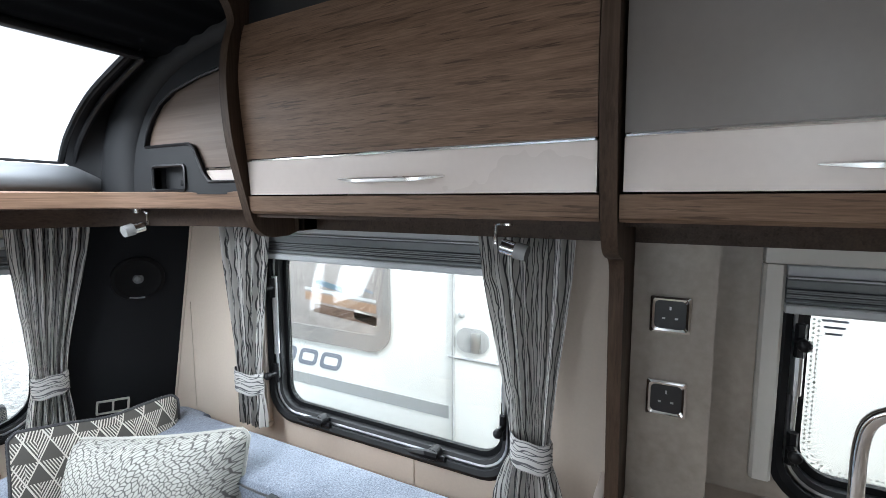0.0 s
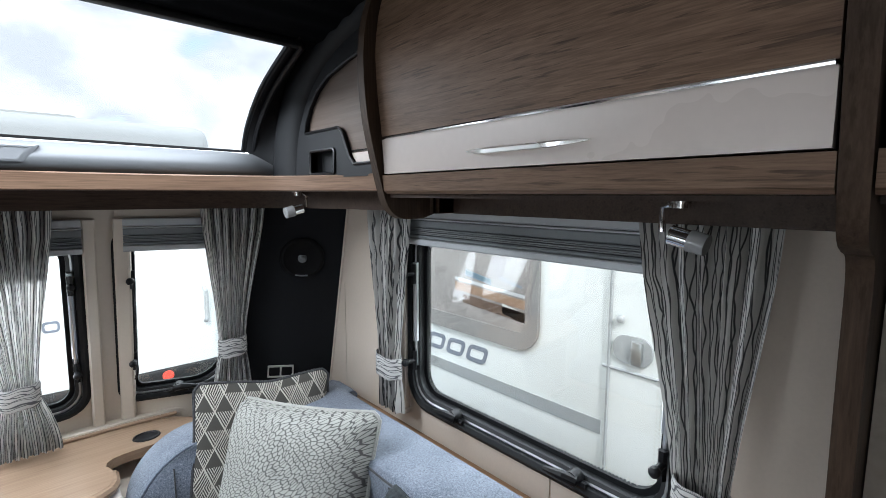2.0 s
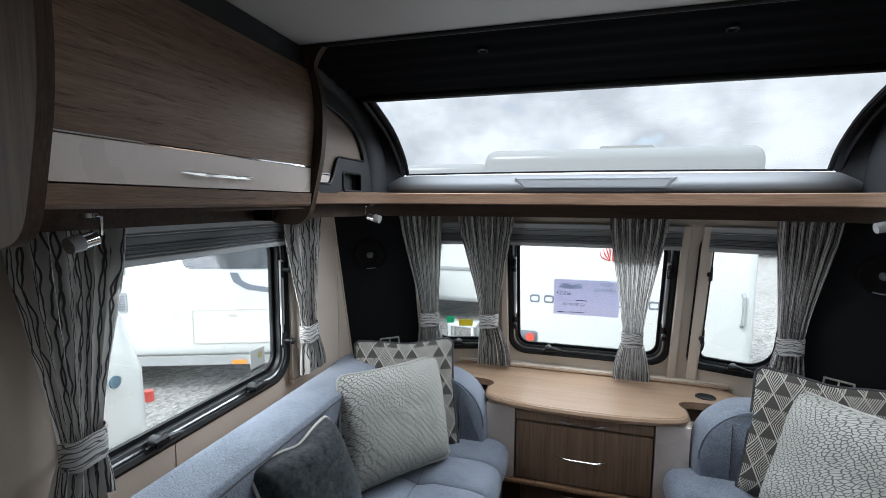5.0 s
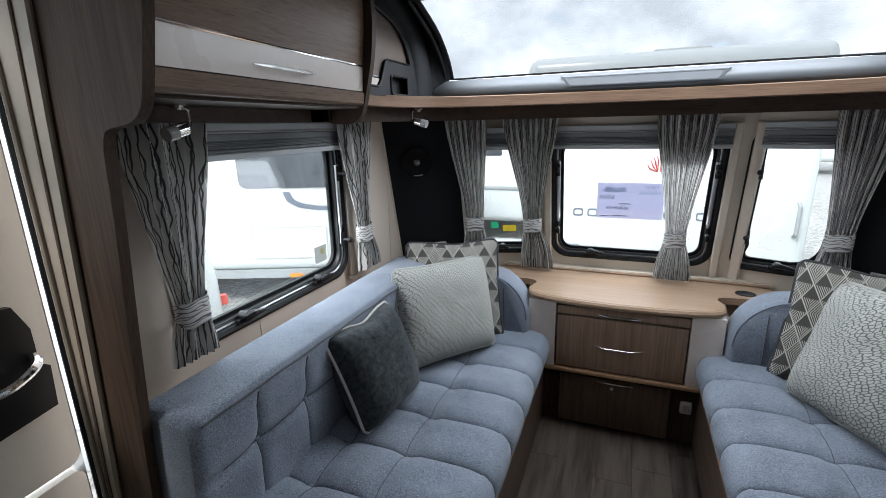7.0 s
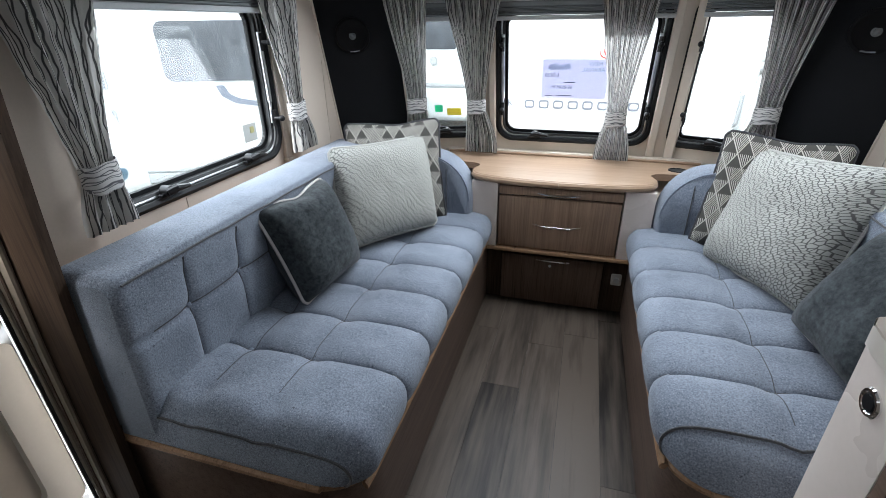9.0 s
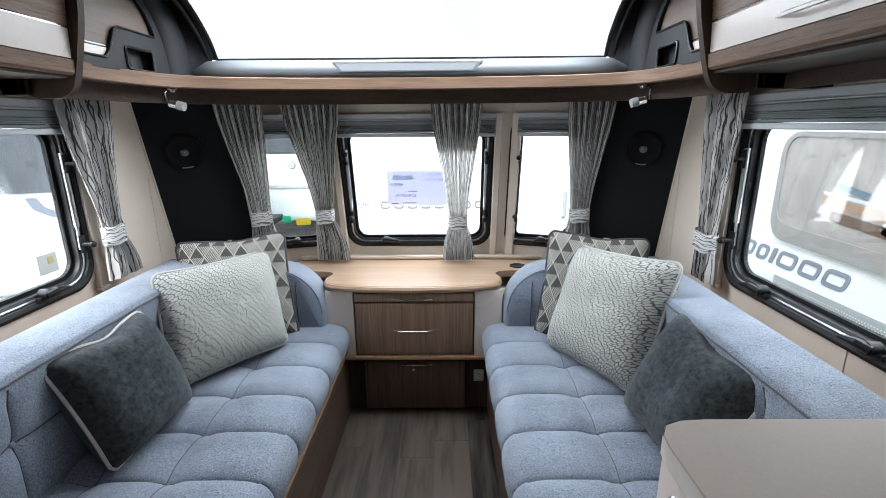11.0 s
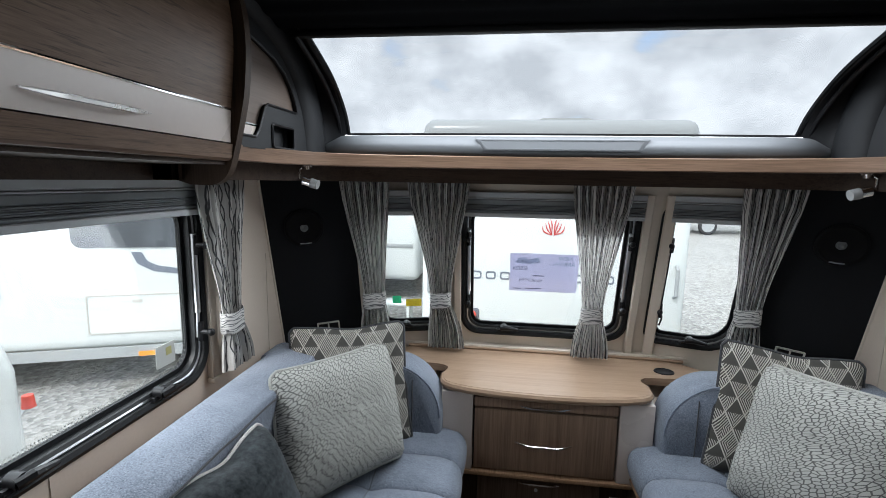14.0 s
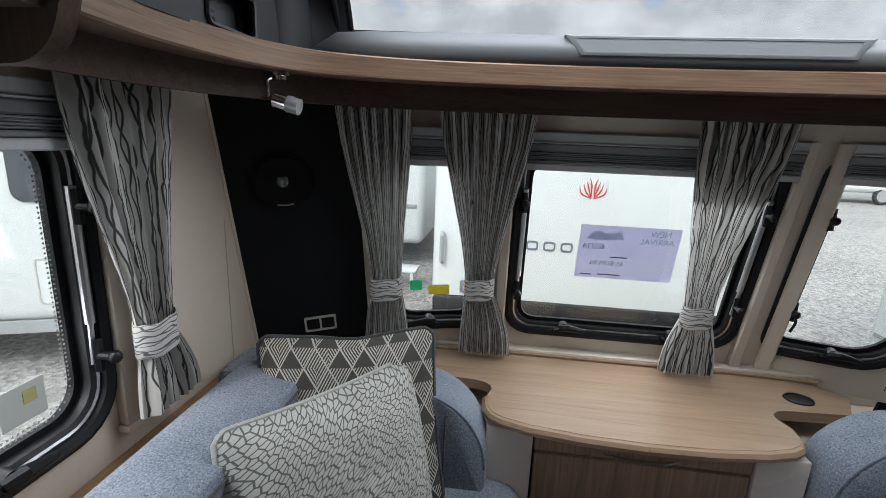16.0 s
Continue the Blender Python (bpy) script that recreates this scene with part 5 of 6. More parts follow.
cushion((0.840, -0.635, 0.822), (0.868, -1.000, 0.800), (0.745, -0.980, 0.502), (0.705, -0.630, 0.502), 0.19, VELVET, PIPINGGREY, "charcoal velvet cushion with pale piping leaning on the backrest", slump=0.3, dent=0.10)


# ---- curtains ----
def curtain(tops, ties, hems, zt, zb, zh, nrm, pleats, label, amp=0.016, gather=True):
    """A pinched curtain: tops, ties and hems are the two ends of the cloth in plan at each height."""
    e = thing("curtain", (*((Vector((*hems[0], 0)) + Vector((*hems[1], 0))) / 2).xy, zh), label, "curtain", "lounge curtains")
    N, nn = 72, Vector((*nrm, 0)).normalized()
    ph = random.uniform(0, 6)
    rings = []
    lev = []
    for k in range(31):
        f = k / 30
        lev.append(f)
    for f in lev:
        z = zt + (zb - zt) * f
        w = f ** 1.6 if f < 1 else 1
        w = 3 * f * f - 2 * f ** 3
        w = 0.35 * f + 0.65 * w
        a = Vector((*tops[0], 0)).lerp(Vector((*ties[0], 0)), w)
        b = Vector((*tops[1], 0)).lerp(Vector((*ties[1], 0)), w)
        am = amp * (1 - 0.45 * w)
        rings.append((z, a, b, am))
    for k in range(1, 13):
        f = k / 12
        z = zb + (zh - zb) * f
        w = math.sin(f * math.pi / 2)
        a = Vector((*ties[0], 0)).lerp(Vector((*hems[0], 0)), w)
        b = Vector((*ties[1], 0)).lerp(Vector((*hems[1], 0)), w)
        rings.append((z, a, b, amp * (0.55 + 0.5 * w)))
    rows = []
    tot = zt - zh
    uvs = []
    for z, a, b, am in rings:
        r = []
        for j in range(N + 1):
            u = j / N
            wob = 0.35 * noise.noise((u * 4 + ph, z * 3.0, 0.0))
            d = math.sin(2 * math.pi * pleats * u + ph + 2.2 * wob) + 0.35 * math.sin(2 * math.pi * pleats * 2.3 * u + 1.3 * ph)
            p = a.lerp(b, u) + nn * am * d
            r.append((p.x, p.y, z + 0.004 * math.sin(2 * math.pi * pleats * u + ph) * (1 if z < zb - 0.1 else 0)))
            uvs.append((u, (z - zh) / tot))
        rows.append(r)
    v, f, _ = loft(rows, False)
    cl = part("cloth", (v, f, uvs), CURTAIN, e, sharp=80)
    # tie-back band
    a, b = Vector((*ties[0], zb)), Vector((*ties[1], zb))
    m, ha = (a + b) / 2, (b - a) / 2
    ang = [2 * math.pi * k / 24 for k in range(25)]
    band, buv = [], []
    for i, (dz, g) in enumerate(((0.034, 0.98), (0.031, 1.04), (0.018, 1.06), (0.006, 1.03), (-0.006, 1.06), (-0.02, 1.04), (-0.031, 1.05), (-0.034, 0.98))):
        band.append([m + ha * 1.06 * g * math.cos(t) + nn * 0.030 * g * math.sin(t) + Vector((0, 0, dz + 0.004 * math.cos(t) + 0.002 * math.sin(5 * t))) for t in ang])
        buv += [(k / 24, 1 - i / 7) for k in range(25)]
    v, f, _ = loft(band, False)
    part("tieback", (v, f, buv), TIEBACK, e, "gathered tie-back band", 70)
    return e


CL = "grey and cream leaf-line curtain held by a tie-back"
curtain(((-0.825, 0.072), (-0.630, 0.118)), ((-0.764, 0.205), (-0.678, 0.225)), ((-0.79, 0.232), (-0.655, 0.252)), 1.492, 0.94, 0.74, (0.25, -1), 7, CL)
curtain(((-0.572, 0.165), (-0.318, 0.180)), ((-0.492, 0.315), (-0.408, 0.315)), ((-0.505, 0.340), (-0.342, 0.340)), 1.492, 0.928, 0.700, (0, -1), 8, CL)
curtain(((0.069, 0.180), (0.304, 0.180)), ((0.155, 0.315), (0.238, 0.315)), ((0.121, 0.340), (0.280, 0.340)), 1.492, 0.895, 0.696, (0, -1), 8, CL)
curtain(((0.648, 0.118), (0.842, 0.072)), ((0.718, 0.230), (0.800, 0.210)), ((0.695, 0.252), (0.825, 0.232)), 1.492, 0.945, 0.74, (-0.25, -1), 7, CL)
curtain(((1.055, -0.425), (1.055, -0.205)), ((1.055, -0.362), (1.055, -0.262)), ((1.055, -0.378), (1.055, -0.270)), 1.450, 0.952, 0.812, (-1, 0), 6, CL)
curtain(((-1.055, -0.432), (-1.055, -0.208)), ((-1.045, -0.345), (-1.045, -0.262)), ((-1.045, -0.350), (-1.045, -0.205)), 1.450, 0.990, 0.828, (1, 0), 6, CL)
curtain(((1.045, -1.305), (1.045, -1.095)), ((1.035, -1.262), (1.035, -1.178)), ((1.035, -1.30), (1.035, -1.14)), 1.450, 0.970, 0.835, (-1, 0), 6, CL)
curtain(((-1.045, -1.275), (-1.045, -1.03)), ((-1.035, -1.215), (-1.035, -1.130)), ((-1.035, -1.242), (-1.035, -1.115)), 1.450, 0.975, 0.845, (1, 0), 6, CL)


# ---- kitchen side ----
kp = setting("splashback", join(plate([(-1.545, 0.90), (-1.414, 0.90), (-1.414, 1.447), (-1.545, 1.447)], [], yz(1.0), 0.118),
             plate([(-2.6, 0.90), (-1.545, 0.90), (-1.545, 1.447), (-2.6, 1.447)], [rr_open(KW)], yz(WX - 0.004), 0.003)), TAUPE, "mottled taupe splashback board beside the kitchen window", "wall panel")
for z in (1.312, 1.160):
    so = thing("wall_socket", (1.0, -1.476, z), "square chrome-framed black three-pin wall socket", "socket", "wall sockets")
    f = yz(0.998)
    part("frame", ring(rrect(-1.508, -1.444, z - 0.032, z + 0.032, 0.003, 3), rrect(-1.501, -1.451, z - 0.025, z + 0.025, 0.008, 3), f, -0.009, 0.0, 0.002), CHROME, so)
    part("face", plate(rrect(-1.502, -1.450, z - 0.026, z + 0.026, 0.008, 3), [], lambda u, v, d: f(u, v, d - 0.006), 0.006), SOCKETFACE, so)
    for a, b, w, h in ((0, 0.011, 0.003, 0.006), (-0.010, -0.007, 0.005, 0.003), (0.010, -0.007, 0.005, 0.003)):
        part("pin_hole", box(0.9905, 0.9925, -1.476 + a - w / 2, -1.476 + a + w / 2, z + b - h / 2, z + b + h / 2), STEEL, so)

ku = thing("kitchen_unit", (0.75, -1.9, 0), "kitchen unit with cream end panel and dark open shelf", "cabinet")
part("end_panel", box(0.455, 1.117, -1.372, -1.354, 0.004, 0.918, 0.002), WHITE, ku, "cream end panel")
part("front_stile", box(0.437, 0.454, -1.466, -1.354, 0.004, 0.918, 0.002), WHITE, ku, "cream front stile with a push lock")
for a, b in ((-1.488, -1.467), (-2.58, -2.56)):
    part("shelf_side", box(0.437, 0.90, a, b, 0.10, 0.918, 0.002), DARKWOODY, ku, "dark wood side of the open shelf")
part("shelf_back", box(0.86, 0.88, -2.55, -1.49, 0.004, 0.918), DARKWOODY, ku)
for z in (0.10, 0.56):
    part("shelf", box(0.46, 0.86, -2.555, -1.49, z, z + 0.018, 0.002), DARKWOODY, ku)
part("lower_door", box(0.437, 0.454, -2.55, -1.492, 0.12, 0.60, 0.002), WHITE, ku, "cream lower door")
part("hinge", box(0.452, 0.459, -1.498, -1.488, 0.70, 0.76, 0.001), STEEL, ku)
lk = part("push_lock", tube([(0.436, -1.408 + 0.016 * math.cos(a), 0.862 + 0.016 * math.sin(a)) for a in circ], 0.004, 8, True), CHROME, ku, "round chrome push lock")
part("button", disc((0.437, -1.408, 0.862), (-1, 0, 0), 0.013, 0.005, 18, 0.011), BLACK, lk)
kt = thing("kitchen_worktop", (0.75, -1.95, 0.92), "taupe kitchen worktop with rounded corner", "worktop")
kwt = [(0.425, -2.6), (0.425, -1.395), (0.429, -1.368), (0.440, -1.350), (0.465, -1.340), (0.50, -1.337), (0.858, -1.337), (0.858, -1.413), (1.116, -1.413), (1.116, -2.6)]
part("slab", plate(kwt, [], xy(0.920), 0.032), COUNTER, kt)
part("edge_band", loft([[(x - 0.0012, y + 0.0012, z) for x, y in kwt[:8]] for z in (0.921, 0.950)], False), plain("pale_edge_band", (0.50, 0.45, 0.40), 0.4, var=0.03, relief=0.02), kt, "paler edge band")
tp = thing("kitchen_tap", (0.90, -1.718, 0.952), "tall curved chrome kitchen tap", "tap")
part("base", disc((0.90, -1.718, 0.952), (0, 0, 1), 0.024, 0.03, 18, 0.019), CHROME, tp)
part("spout", tube(smooth_line([(0.90, -1.718, 0.97), (0.90, -1.718, 1.10), (0.90, -1.718, 1.18), (0.893, -1.727, 1.222), (0.870, -1.755, 1.247), (0.838, -1.792, 1.245), (0.815, -1.819, 1.215), (0.810, -1.825, 1.17)], 6), 0.0095, 12), CHROME, tp)
part("lever", tube([(0.90, -1.718, 1.0), (0.925, -1.695, 1.01), (0.945, -1.68, 1.03)], [0.011, 0.008, 0.006], 8), CHROME, tp)

# ---- entrance door ----
dj = thing("door_1", (-1.16, -1.75, 0), "cream entrance door standing slightly open", "door", kind="structure")
HX, HY, OPEN, DW = -1.195, -2.105, radians(5), 0.734


def dp(u, v, d):
    """u from the hinge to the free edge, depth outward."""
    return (HX - u * math.sin(OPEN) - d * math.cos(OPEN), HY + u * math.cos(OPEN) - d * math.sin(OPEN), v)


part("upper_leaf", plate(rrect(0, DW, 0.62, 1.84, 0.03, 4), [rrect(0.10, DW - 0.13, 1.15, 1.72, 0.05, 4)], dp, 0.035), CREAMDOOR, dj)
part("window_trim", ring(rrect(0.085, DW - 0.115, 1.135, 1.735, 0.06, 4), rrect(0.11, DW - 0.14, 1.16, 1.71, 0.045, 4), dp, -0.006, 0.036), CREAMDOOR, dj)
dpn = part("door_pane", plate(rrect(0.10, DW - 0.13, 1.15, 1.72, 0.05, 4), [], lambda u, v, d: dp(u, v, d + 0.02), 0.004), PANE, dj)
dpn.visible_shadow = False
part("lower_leaf", plate(rrect(0, DW, 0.03, 0.60, 0.03, 4), [rrect(0.07, DW - 0.085, 0.10, 0.52, 0.05, 4)], dp, 0.035), CREAMDOOR, dj)
part("pocket", plate(rrect(0.06, DW - 0.075, 0.09, 0.53, 0.05, 4), [], lambda u, v, d: dp(u, v, d + 0.02), 0.012), FRAME, dj, "recessed lower panel")
part("edge_band", loft([[dp(DW + 0.001, v, d) for d in (-0.002, 0.012, 0.024, 0.036)] for v in (0.04, 1.83)], False), STEEL, dj)
hb = part("lock_box", plate([(DW - 0.20, 0.78), (DW - 0.03, 0.80), (DW - 0.025, 0.90), (DW - 0.045, 0.915), (DW - 0.045, 1.0), (DW - 0.07, 1.06), (DW - 0.20, 1.07)], [], lambda u, v, d: dp(u, v, d - 0.018), 0.018), BLACK, dj, "black lock box")
part("door_handle", tube(smooth_line([dp(DW - 0.19, 0.895, -0.045), dp(DW - 0.12, 0.905, -0.052), dp(DW - 0.07, 0.925, -0.045), dp(DW - 0.055, 0.935, -0.02)], 5), [0.011] * 8 + [0.012] * 4 + [0.013] * 4, 10), CHROME, hb, "chrome lever handle")
df = thing("door_frame", (-1.14, -1.4, 0), "beige door frame with black rubber seal", "door frame", kind="structure")
part("jamb", loft([[(-1.100, -1.424, z), (xi, -1.424, z), (xi + 0.003, -1.419, z), (xi, -1.413, z), (-1.100, -1.413, z)] for z, xi in ((0.0, -1.07), (0.65, -1.055), (1.45, -0.998), (1.93, -0.96))], True, True), JAMB, df)
part("jamb_groove", tube([(-1.088, -1.425, 0.02), (-1.075, -1.425, 0.65), (-1.035, -1.425, 1.45), (-1.0, -1.425, 1.92)], 0.004, 6), DARKWOOD, df)
part("jamb_face", box(-1.118, -1.101, -1.4235, -1.386, 0.0, 1.93), JAMB, df)
part("jamb_ridge", tube([(-1.094, -1.427, 0.0), (-1.094, -1.427, 1.92)], 0.006, 8), JAMB, df)
part("seal", tube([(-1.112, -1.425, 0.0), (-1.112, -1.425, 1.92)], 0.009, 8), RUBBER, df)
part("head", box(-1.185, -1.104, -2.12, -1.425, 1.862, 1.88, 0.003), JAMB, df)
part("rear_jamb", box(-1.185, -1.104, -2.12, -2.108, 0.0, 1.862, 0.003), JAMB, df)
part("threshold", box(-1.19, -1.06, -2.11, -1.425, -0.006, 0.012, 0.003), STEEL, df)

# ---- wall board joints ----
for s in (1, -1):
    setting("trim_joint_" + ("east" if s > 0 else "west"), join(box(*sorted((s * 1.1195, s * 1.1175)), -0.871, -0.868, 0.74, 0.812), box(*sorted((s * 1.1195, s * 1.1175)), 0.055, 0.058, 0.75, 1.15)), FRAME, "fine joint between wall boards", "trim")

# ---- sign on the middle window ----
sg = thing("window_sign", pc(0.45, 0.96, 0.045), "lilac paper sign stuck on the outside of the window", "sign")
sf = lambda u, v, d: pc(u, v, d + 0.038)
part("paper", plate([(0.298, 0.962), (0.593, 0.962), (0.593, 1.140), (0.298, 1.140)], [], sf, 0.0006), PAPER, sg)


def text_geo(txt, size):
    cu = bpy.data.curves.new("words", "FONT")
    cu.body, cu.size, cu.resolution_u = txt, size, 2
    cu.extrude = 0.0
    ob = bpy.data.objects.new("words", cu)
    me = ob.to_mesh()
    g = [tuple(v.co) for v in me.vertices], [tuple(p.vertices) for p in me.polygons], None
    ob.to_mesh_clear()
    bpy.data.objects.remove(ob)
    bpy.data.curves.remove(cu)
    return g


def write(txt, size, u, v, mat, nm, place=sf, mirror=True, d=-0.0015, parent=None, slant=0.0):
    g = text_geo(txt, size)
    part(nm, ([place(u - p[0] - slant * p[1] if mirror else u + p[0], v + p[1], d) for p in g[0]], g[1], None), mat, parent)


write("NEW", 0.026, 0.565, 1.112, INKTEAL, "words", parent=sg)
write("ARRIVAL", 0.026, 0.578, 1.086, INKTEAL, "words", parent=sg)
write("6/5/24", 0.026, 0.375, 1.062, INK, "handwriting", parent=sg, slant=-0.2)
write("65 BUM IN", 0.022, 0.44, 1.008, INK, "handwriting", parent=sg, slant=-0.2)
part("picture", ([sf(u, v, -0.0012) for u, v in ((0.32, 1.098), (0.335, 1.118), (0.36, 1.122), (0.375, 1.112), (0.42, 1.122), (0.43, 1.098), (0.40, 1.094), (0.34, 1.092))], [tuple(range(8))], None), PICTURE, sg)
for a, b, z in ((0.40, 0.45, 1.035), (0.315, 0.35, 0.972), (0.37, 0.44, 0.974)):
    part("small_print", plate([(a, z), (b, z), (b, z + 0.004), (a, z + 0.004)], [], lambda u, v, d: sf(u, v, d - 0.0015), 0.0004), INK, sg)
# label on the side windows
for s in (-1,):
    lb = thing("window_label", (s * 1.15, -0.48, 0.87), "pale instruction label on the side window", "label")
    part("paper", plate([(-0.52, 0.90), (-0.445, 0.90), (-0.445, 0.965), (-0.52, 0.965)], [], lambda u, v, d: yz(WX, s)(u, v, d + 0.025), 0.001), LABEL, lb)
    part("yellow_mark", plate([(-0.482, 0.93), (-0.460, 0.93), (-0.460, 0.953), (-0.482, 0.953)], [], lambda u, v, d: yz(WX, s)(u, v, d + 0.0235), 0.001), plain("faded_yellow", (0.42, 0.39, 0.16), 0.5, var=0.1, relief=0.0), lb)
pm = thing("pane_marks", (1.148, -1.75, 1.3), "small grey approval print on the kitchen pane", "label")
for k in range(4):
    part("print_bar", box(1.1475, 1.1485, -1.76 + 0.004 * k, -1.715 - 0.003 * k, 1.305 - 0.012 * k, 1.309 - 0.012 * k), VANGREY, pm)

# ---- outside: ground ----
GZ = -0.42
setting("ground", join(plate([(-400, -400), (400, -400), (400, 400), (-400, 400)], [], xy(GZ), -0.05)), GRAVEL, "grey gravel storage yard", "ground")


def wheel(parent, c, axis, r=0.33):
    w = part("wheel", tube([Vector(c) + (r - 0.06) * Vector((math.cos(a) * abs(axis[1]), math.cos(a) * abs(axis[0]), math.sin(a))) for a in circ], 0.075, 10, True), TYRE, parent)
    part("rim", disc(Vector(c) - 0.06 * Vector(axis), axis, r - 0.1, 0.12, 20), STEEL, w)


def van_body(x0, x1, y0, y1, z0, z1, r=0.12):
    return box(x0, x1, y0, y1, z0, z1, r, 5)


# caravan beside the east windows
cv = thing("caravan", (3.1, -0.6, GZ), "white touring caravan parked close beside the window", "caravan")
part("body", van_body(2.0, 4.2, -4.2, 2.1, -0.12, 2.15), VANWHITE, cv)
ve = yz(2.0)
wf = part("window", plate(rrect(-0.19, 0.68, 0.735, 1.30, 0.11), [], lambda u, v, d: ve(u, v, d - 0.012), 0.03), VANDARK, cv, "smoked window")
part("window_rim", ring(rrect(-0.20, 0.69, 0.725, 1.31, 0.12), rrect(-0.165, 0.655, 0.815, 1.285, 0.09), ve, -0.018, 0.0), plain("grey_window_rim", (0.20, 0.195, 0.19), 0.4, var=0.03, relief=0.0), wf)
# flat coloured plates paint the interior view and reflections onto the pane
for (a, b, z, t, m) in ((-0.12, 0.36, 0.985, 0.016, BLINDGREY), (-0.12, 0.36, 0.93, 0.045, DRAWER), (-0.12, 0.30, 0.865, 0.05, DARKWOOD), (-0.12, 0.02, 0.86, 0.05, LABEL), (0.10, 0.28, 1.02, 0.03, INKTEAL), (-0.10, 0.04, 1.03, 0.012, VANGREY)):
    part("painted_inside_reflection", plate([(a, z), (b, z + 0.03), (b, z + t + 0.03), (a, z + t)], [], lambda u, v, d: ve(u, v, d - 0.014), 0.001), m, wf)
for a, b in ((0.92, 0.80), (0.775, 0.68), (0.655, 0.62), (0.60, 0.46), (0.435, 0.30), (0.275, 0.13)):
    o = rrect(min(a, b), max(a, b), 0.575, 0.672, 0.03, 3)
    i = rrect(min(a, b) + 0.024, max(a, b) - 0.024 if abs(a - b) > 0.06 else min(a, b) + 0.026, 0.600, 0.648, 0.012, 3)
    slanted = lambda u, v, d: ve(u - 0.35 * (v - 0.62), v, d)
    part("graphic", ring(o, i, slanted, -0.003, 0.0) if abs(a - b) > 0.06 else plate(rrect(b, a, 0.575, 0.672, 0.008, 2), [], lambda u, v, d: slanted(u, v, d - 0.003), 0.003), VANGREY, cv)
part("stripe", box(1.996, 2.0, -4.0, 0.60, 0.462, 0.525), BANDGREY, cv)
part("sill", box(1.99, 2.01, -4.0, 2.0, 0.27, 0.30, 0.004), VANPALE, cv)
dr = part("door", plate(rrect(-1.25, -0.53, -0.02, 1.75, 0.05), [], lambda u, v, d: ve(u, v, d - 0.008), 0.02), VANWHITE, cv)
part("door_seam", tube([(1.99, -0.555, -0.02), (1.99, -0.555, 1.75)], 0.008, 6), VANPALE, dr)
part("door_split", tube([(1.99, -1.25, 0.775), (1.99, -0.53, 0.775)], 0.007, 6), VANPALE, dr)
part("lock_plate", plate(rrect(-0.735, -0.575, 0.81, 0.925, 0.05), [], lambda u, v, d: ve(u, v, d - 0.018), 0.012), VANPALE, dr)
part("door_lever", box(1.965, 1.982, -0.70, -0.655, 0.815, 0.91, 0.006), STEEL, dr)
part("knob", ball((1.985, -0.60, 0.985), 0.018, 10), VANPALE, dr)
wheel(cv, (2.08, -1.9, GZ + 0.33), (1, 0, 0))

# caravan on the west side, parked at an angle
cw = thing("caravan", (-4.2, 2.6, GZ), "white touring caravan parked at an angle across the gravel", "caravan")
AX = Vector((-0.93, -0.37, 0)).normalized()
NX = Vector((AX.y, -AX.x, 0)) * -1
if NX.y > 0:
    NX = -NX
O = Vector((-2.55, 2.15, 0))


def wv(u, v, d):
    p = O + AX * u - NX * d
    return (p.x, p.y, v)


bw = van_body(0, 5.2, 0, 2.2, -0.06, 2.2)
part("body", ([wv(p[0], p[2], p[1]) for p in bw[0]], bw[1], None), VANWHITE, cw)
part("window", plate(rrect(0.05, 1.25, 0.84, 1.35, 0.08), [], lambda u, v, d: wv(u, v, d - 0.012), 0.03), VANBLUE, cw, "smoked window")
hf = part("hatch", plate(rrect(0.40, 1.18, 0.10, 0.43, 0.02, 3), [], lambda u, v, d: wv(u, v, d - 0.006), 0.02), VANWHITE, cw)
part("hatch_rim", ring(rrect(0.395, 1.185, 0.095, 0.435, 0.02, 3), rrect(0.405, 1.175, 0.105, 0.425, 0.02, 3), wv, -0.010, 0.0), BLINDPALE, hf)
part("hatch_lock", plate(rrect(0.76, 0.84, 0.36, 0.39, 0.01, 2), [], lambda u, v, d: wv(u, v, d - 0.010), 0.01), BLINDPALE, hf)
for z in (0.42, 0.78):
    vt = part("vent", plate(rrect(1.78, 2.10, z, z + 0.19, 0.02, 3), [], lambda u, v, d: wv(u, v, d - 0.008), 0.02), VANPALE, cw)
    for k in range(6):
        part("slat", plate(rrect(1.80, 2.08, z + 0.02 + 0.026 * k, z + 0.034 + 0.026 * k, 0.004, 2), [], lambda u, v, d: wv(u, v, d - 0.012), 0.004), VANGREY, vt)
part("graphic", loft([[wv(a, b, -0.004), wv(c, d, -0.004)] for a, b, c, d in ((0.82, 0.80, 0.74, 0.80), (0.78, 0.70, 0.70, 0.72), (0.66, 0.63, 0.62, 0.68), (0.45, 0.60, 0.45, 0.65), (0.2, 0.60, 0.2, 0.65))], False), VANGREY, cw)
part("skirt", plate([(0.05, -0.12), (5.1, -0.12), (5.1, -0.03), (0.05, -0.03)], [], lambda u, v, d: wv(u, v, d - 0.010), 0.03), VANPALE, cw)
part("side_lamp", plate(rrect(0.68, 0.82, -0.115, -0.075, 0.01, 2), [], lambda u, v, d: wv(u, v, d - 0.02), 0.012), ORANGE, cw)
bw2 = wv(2.9, GZ + 0.32, 0.10)
wheel(cw, bw2, (0.37, -0.93, 0))

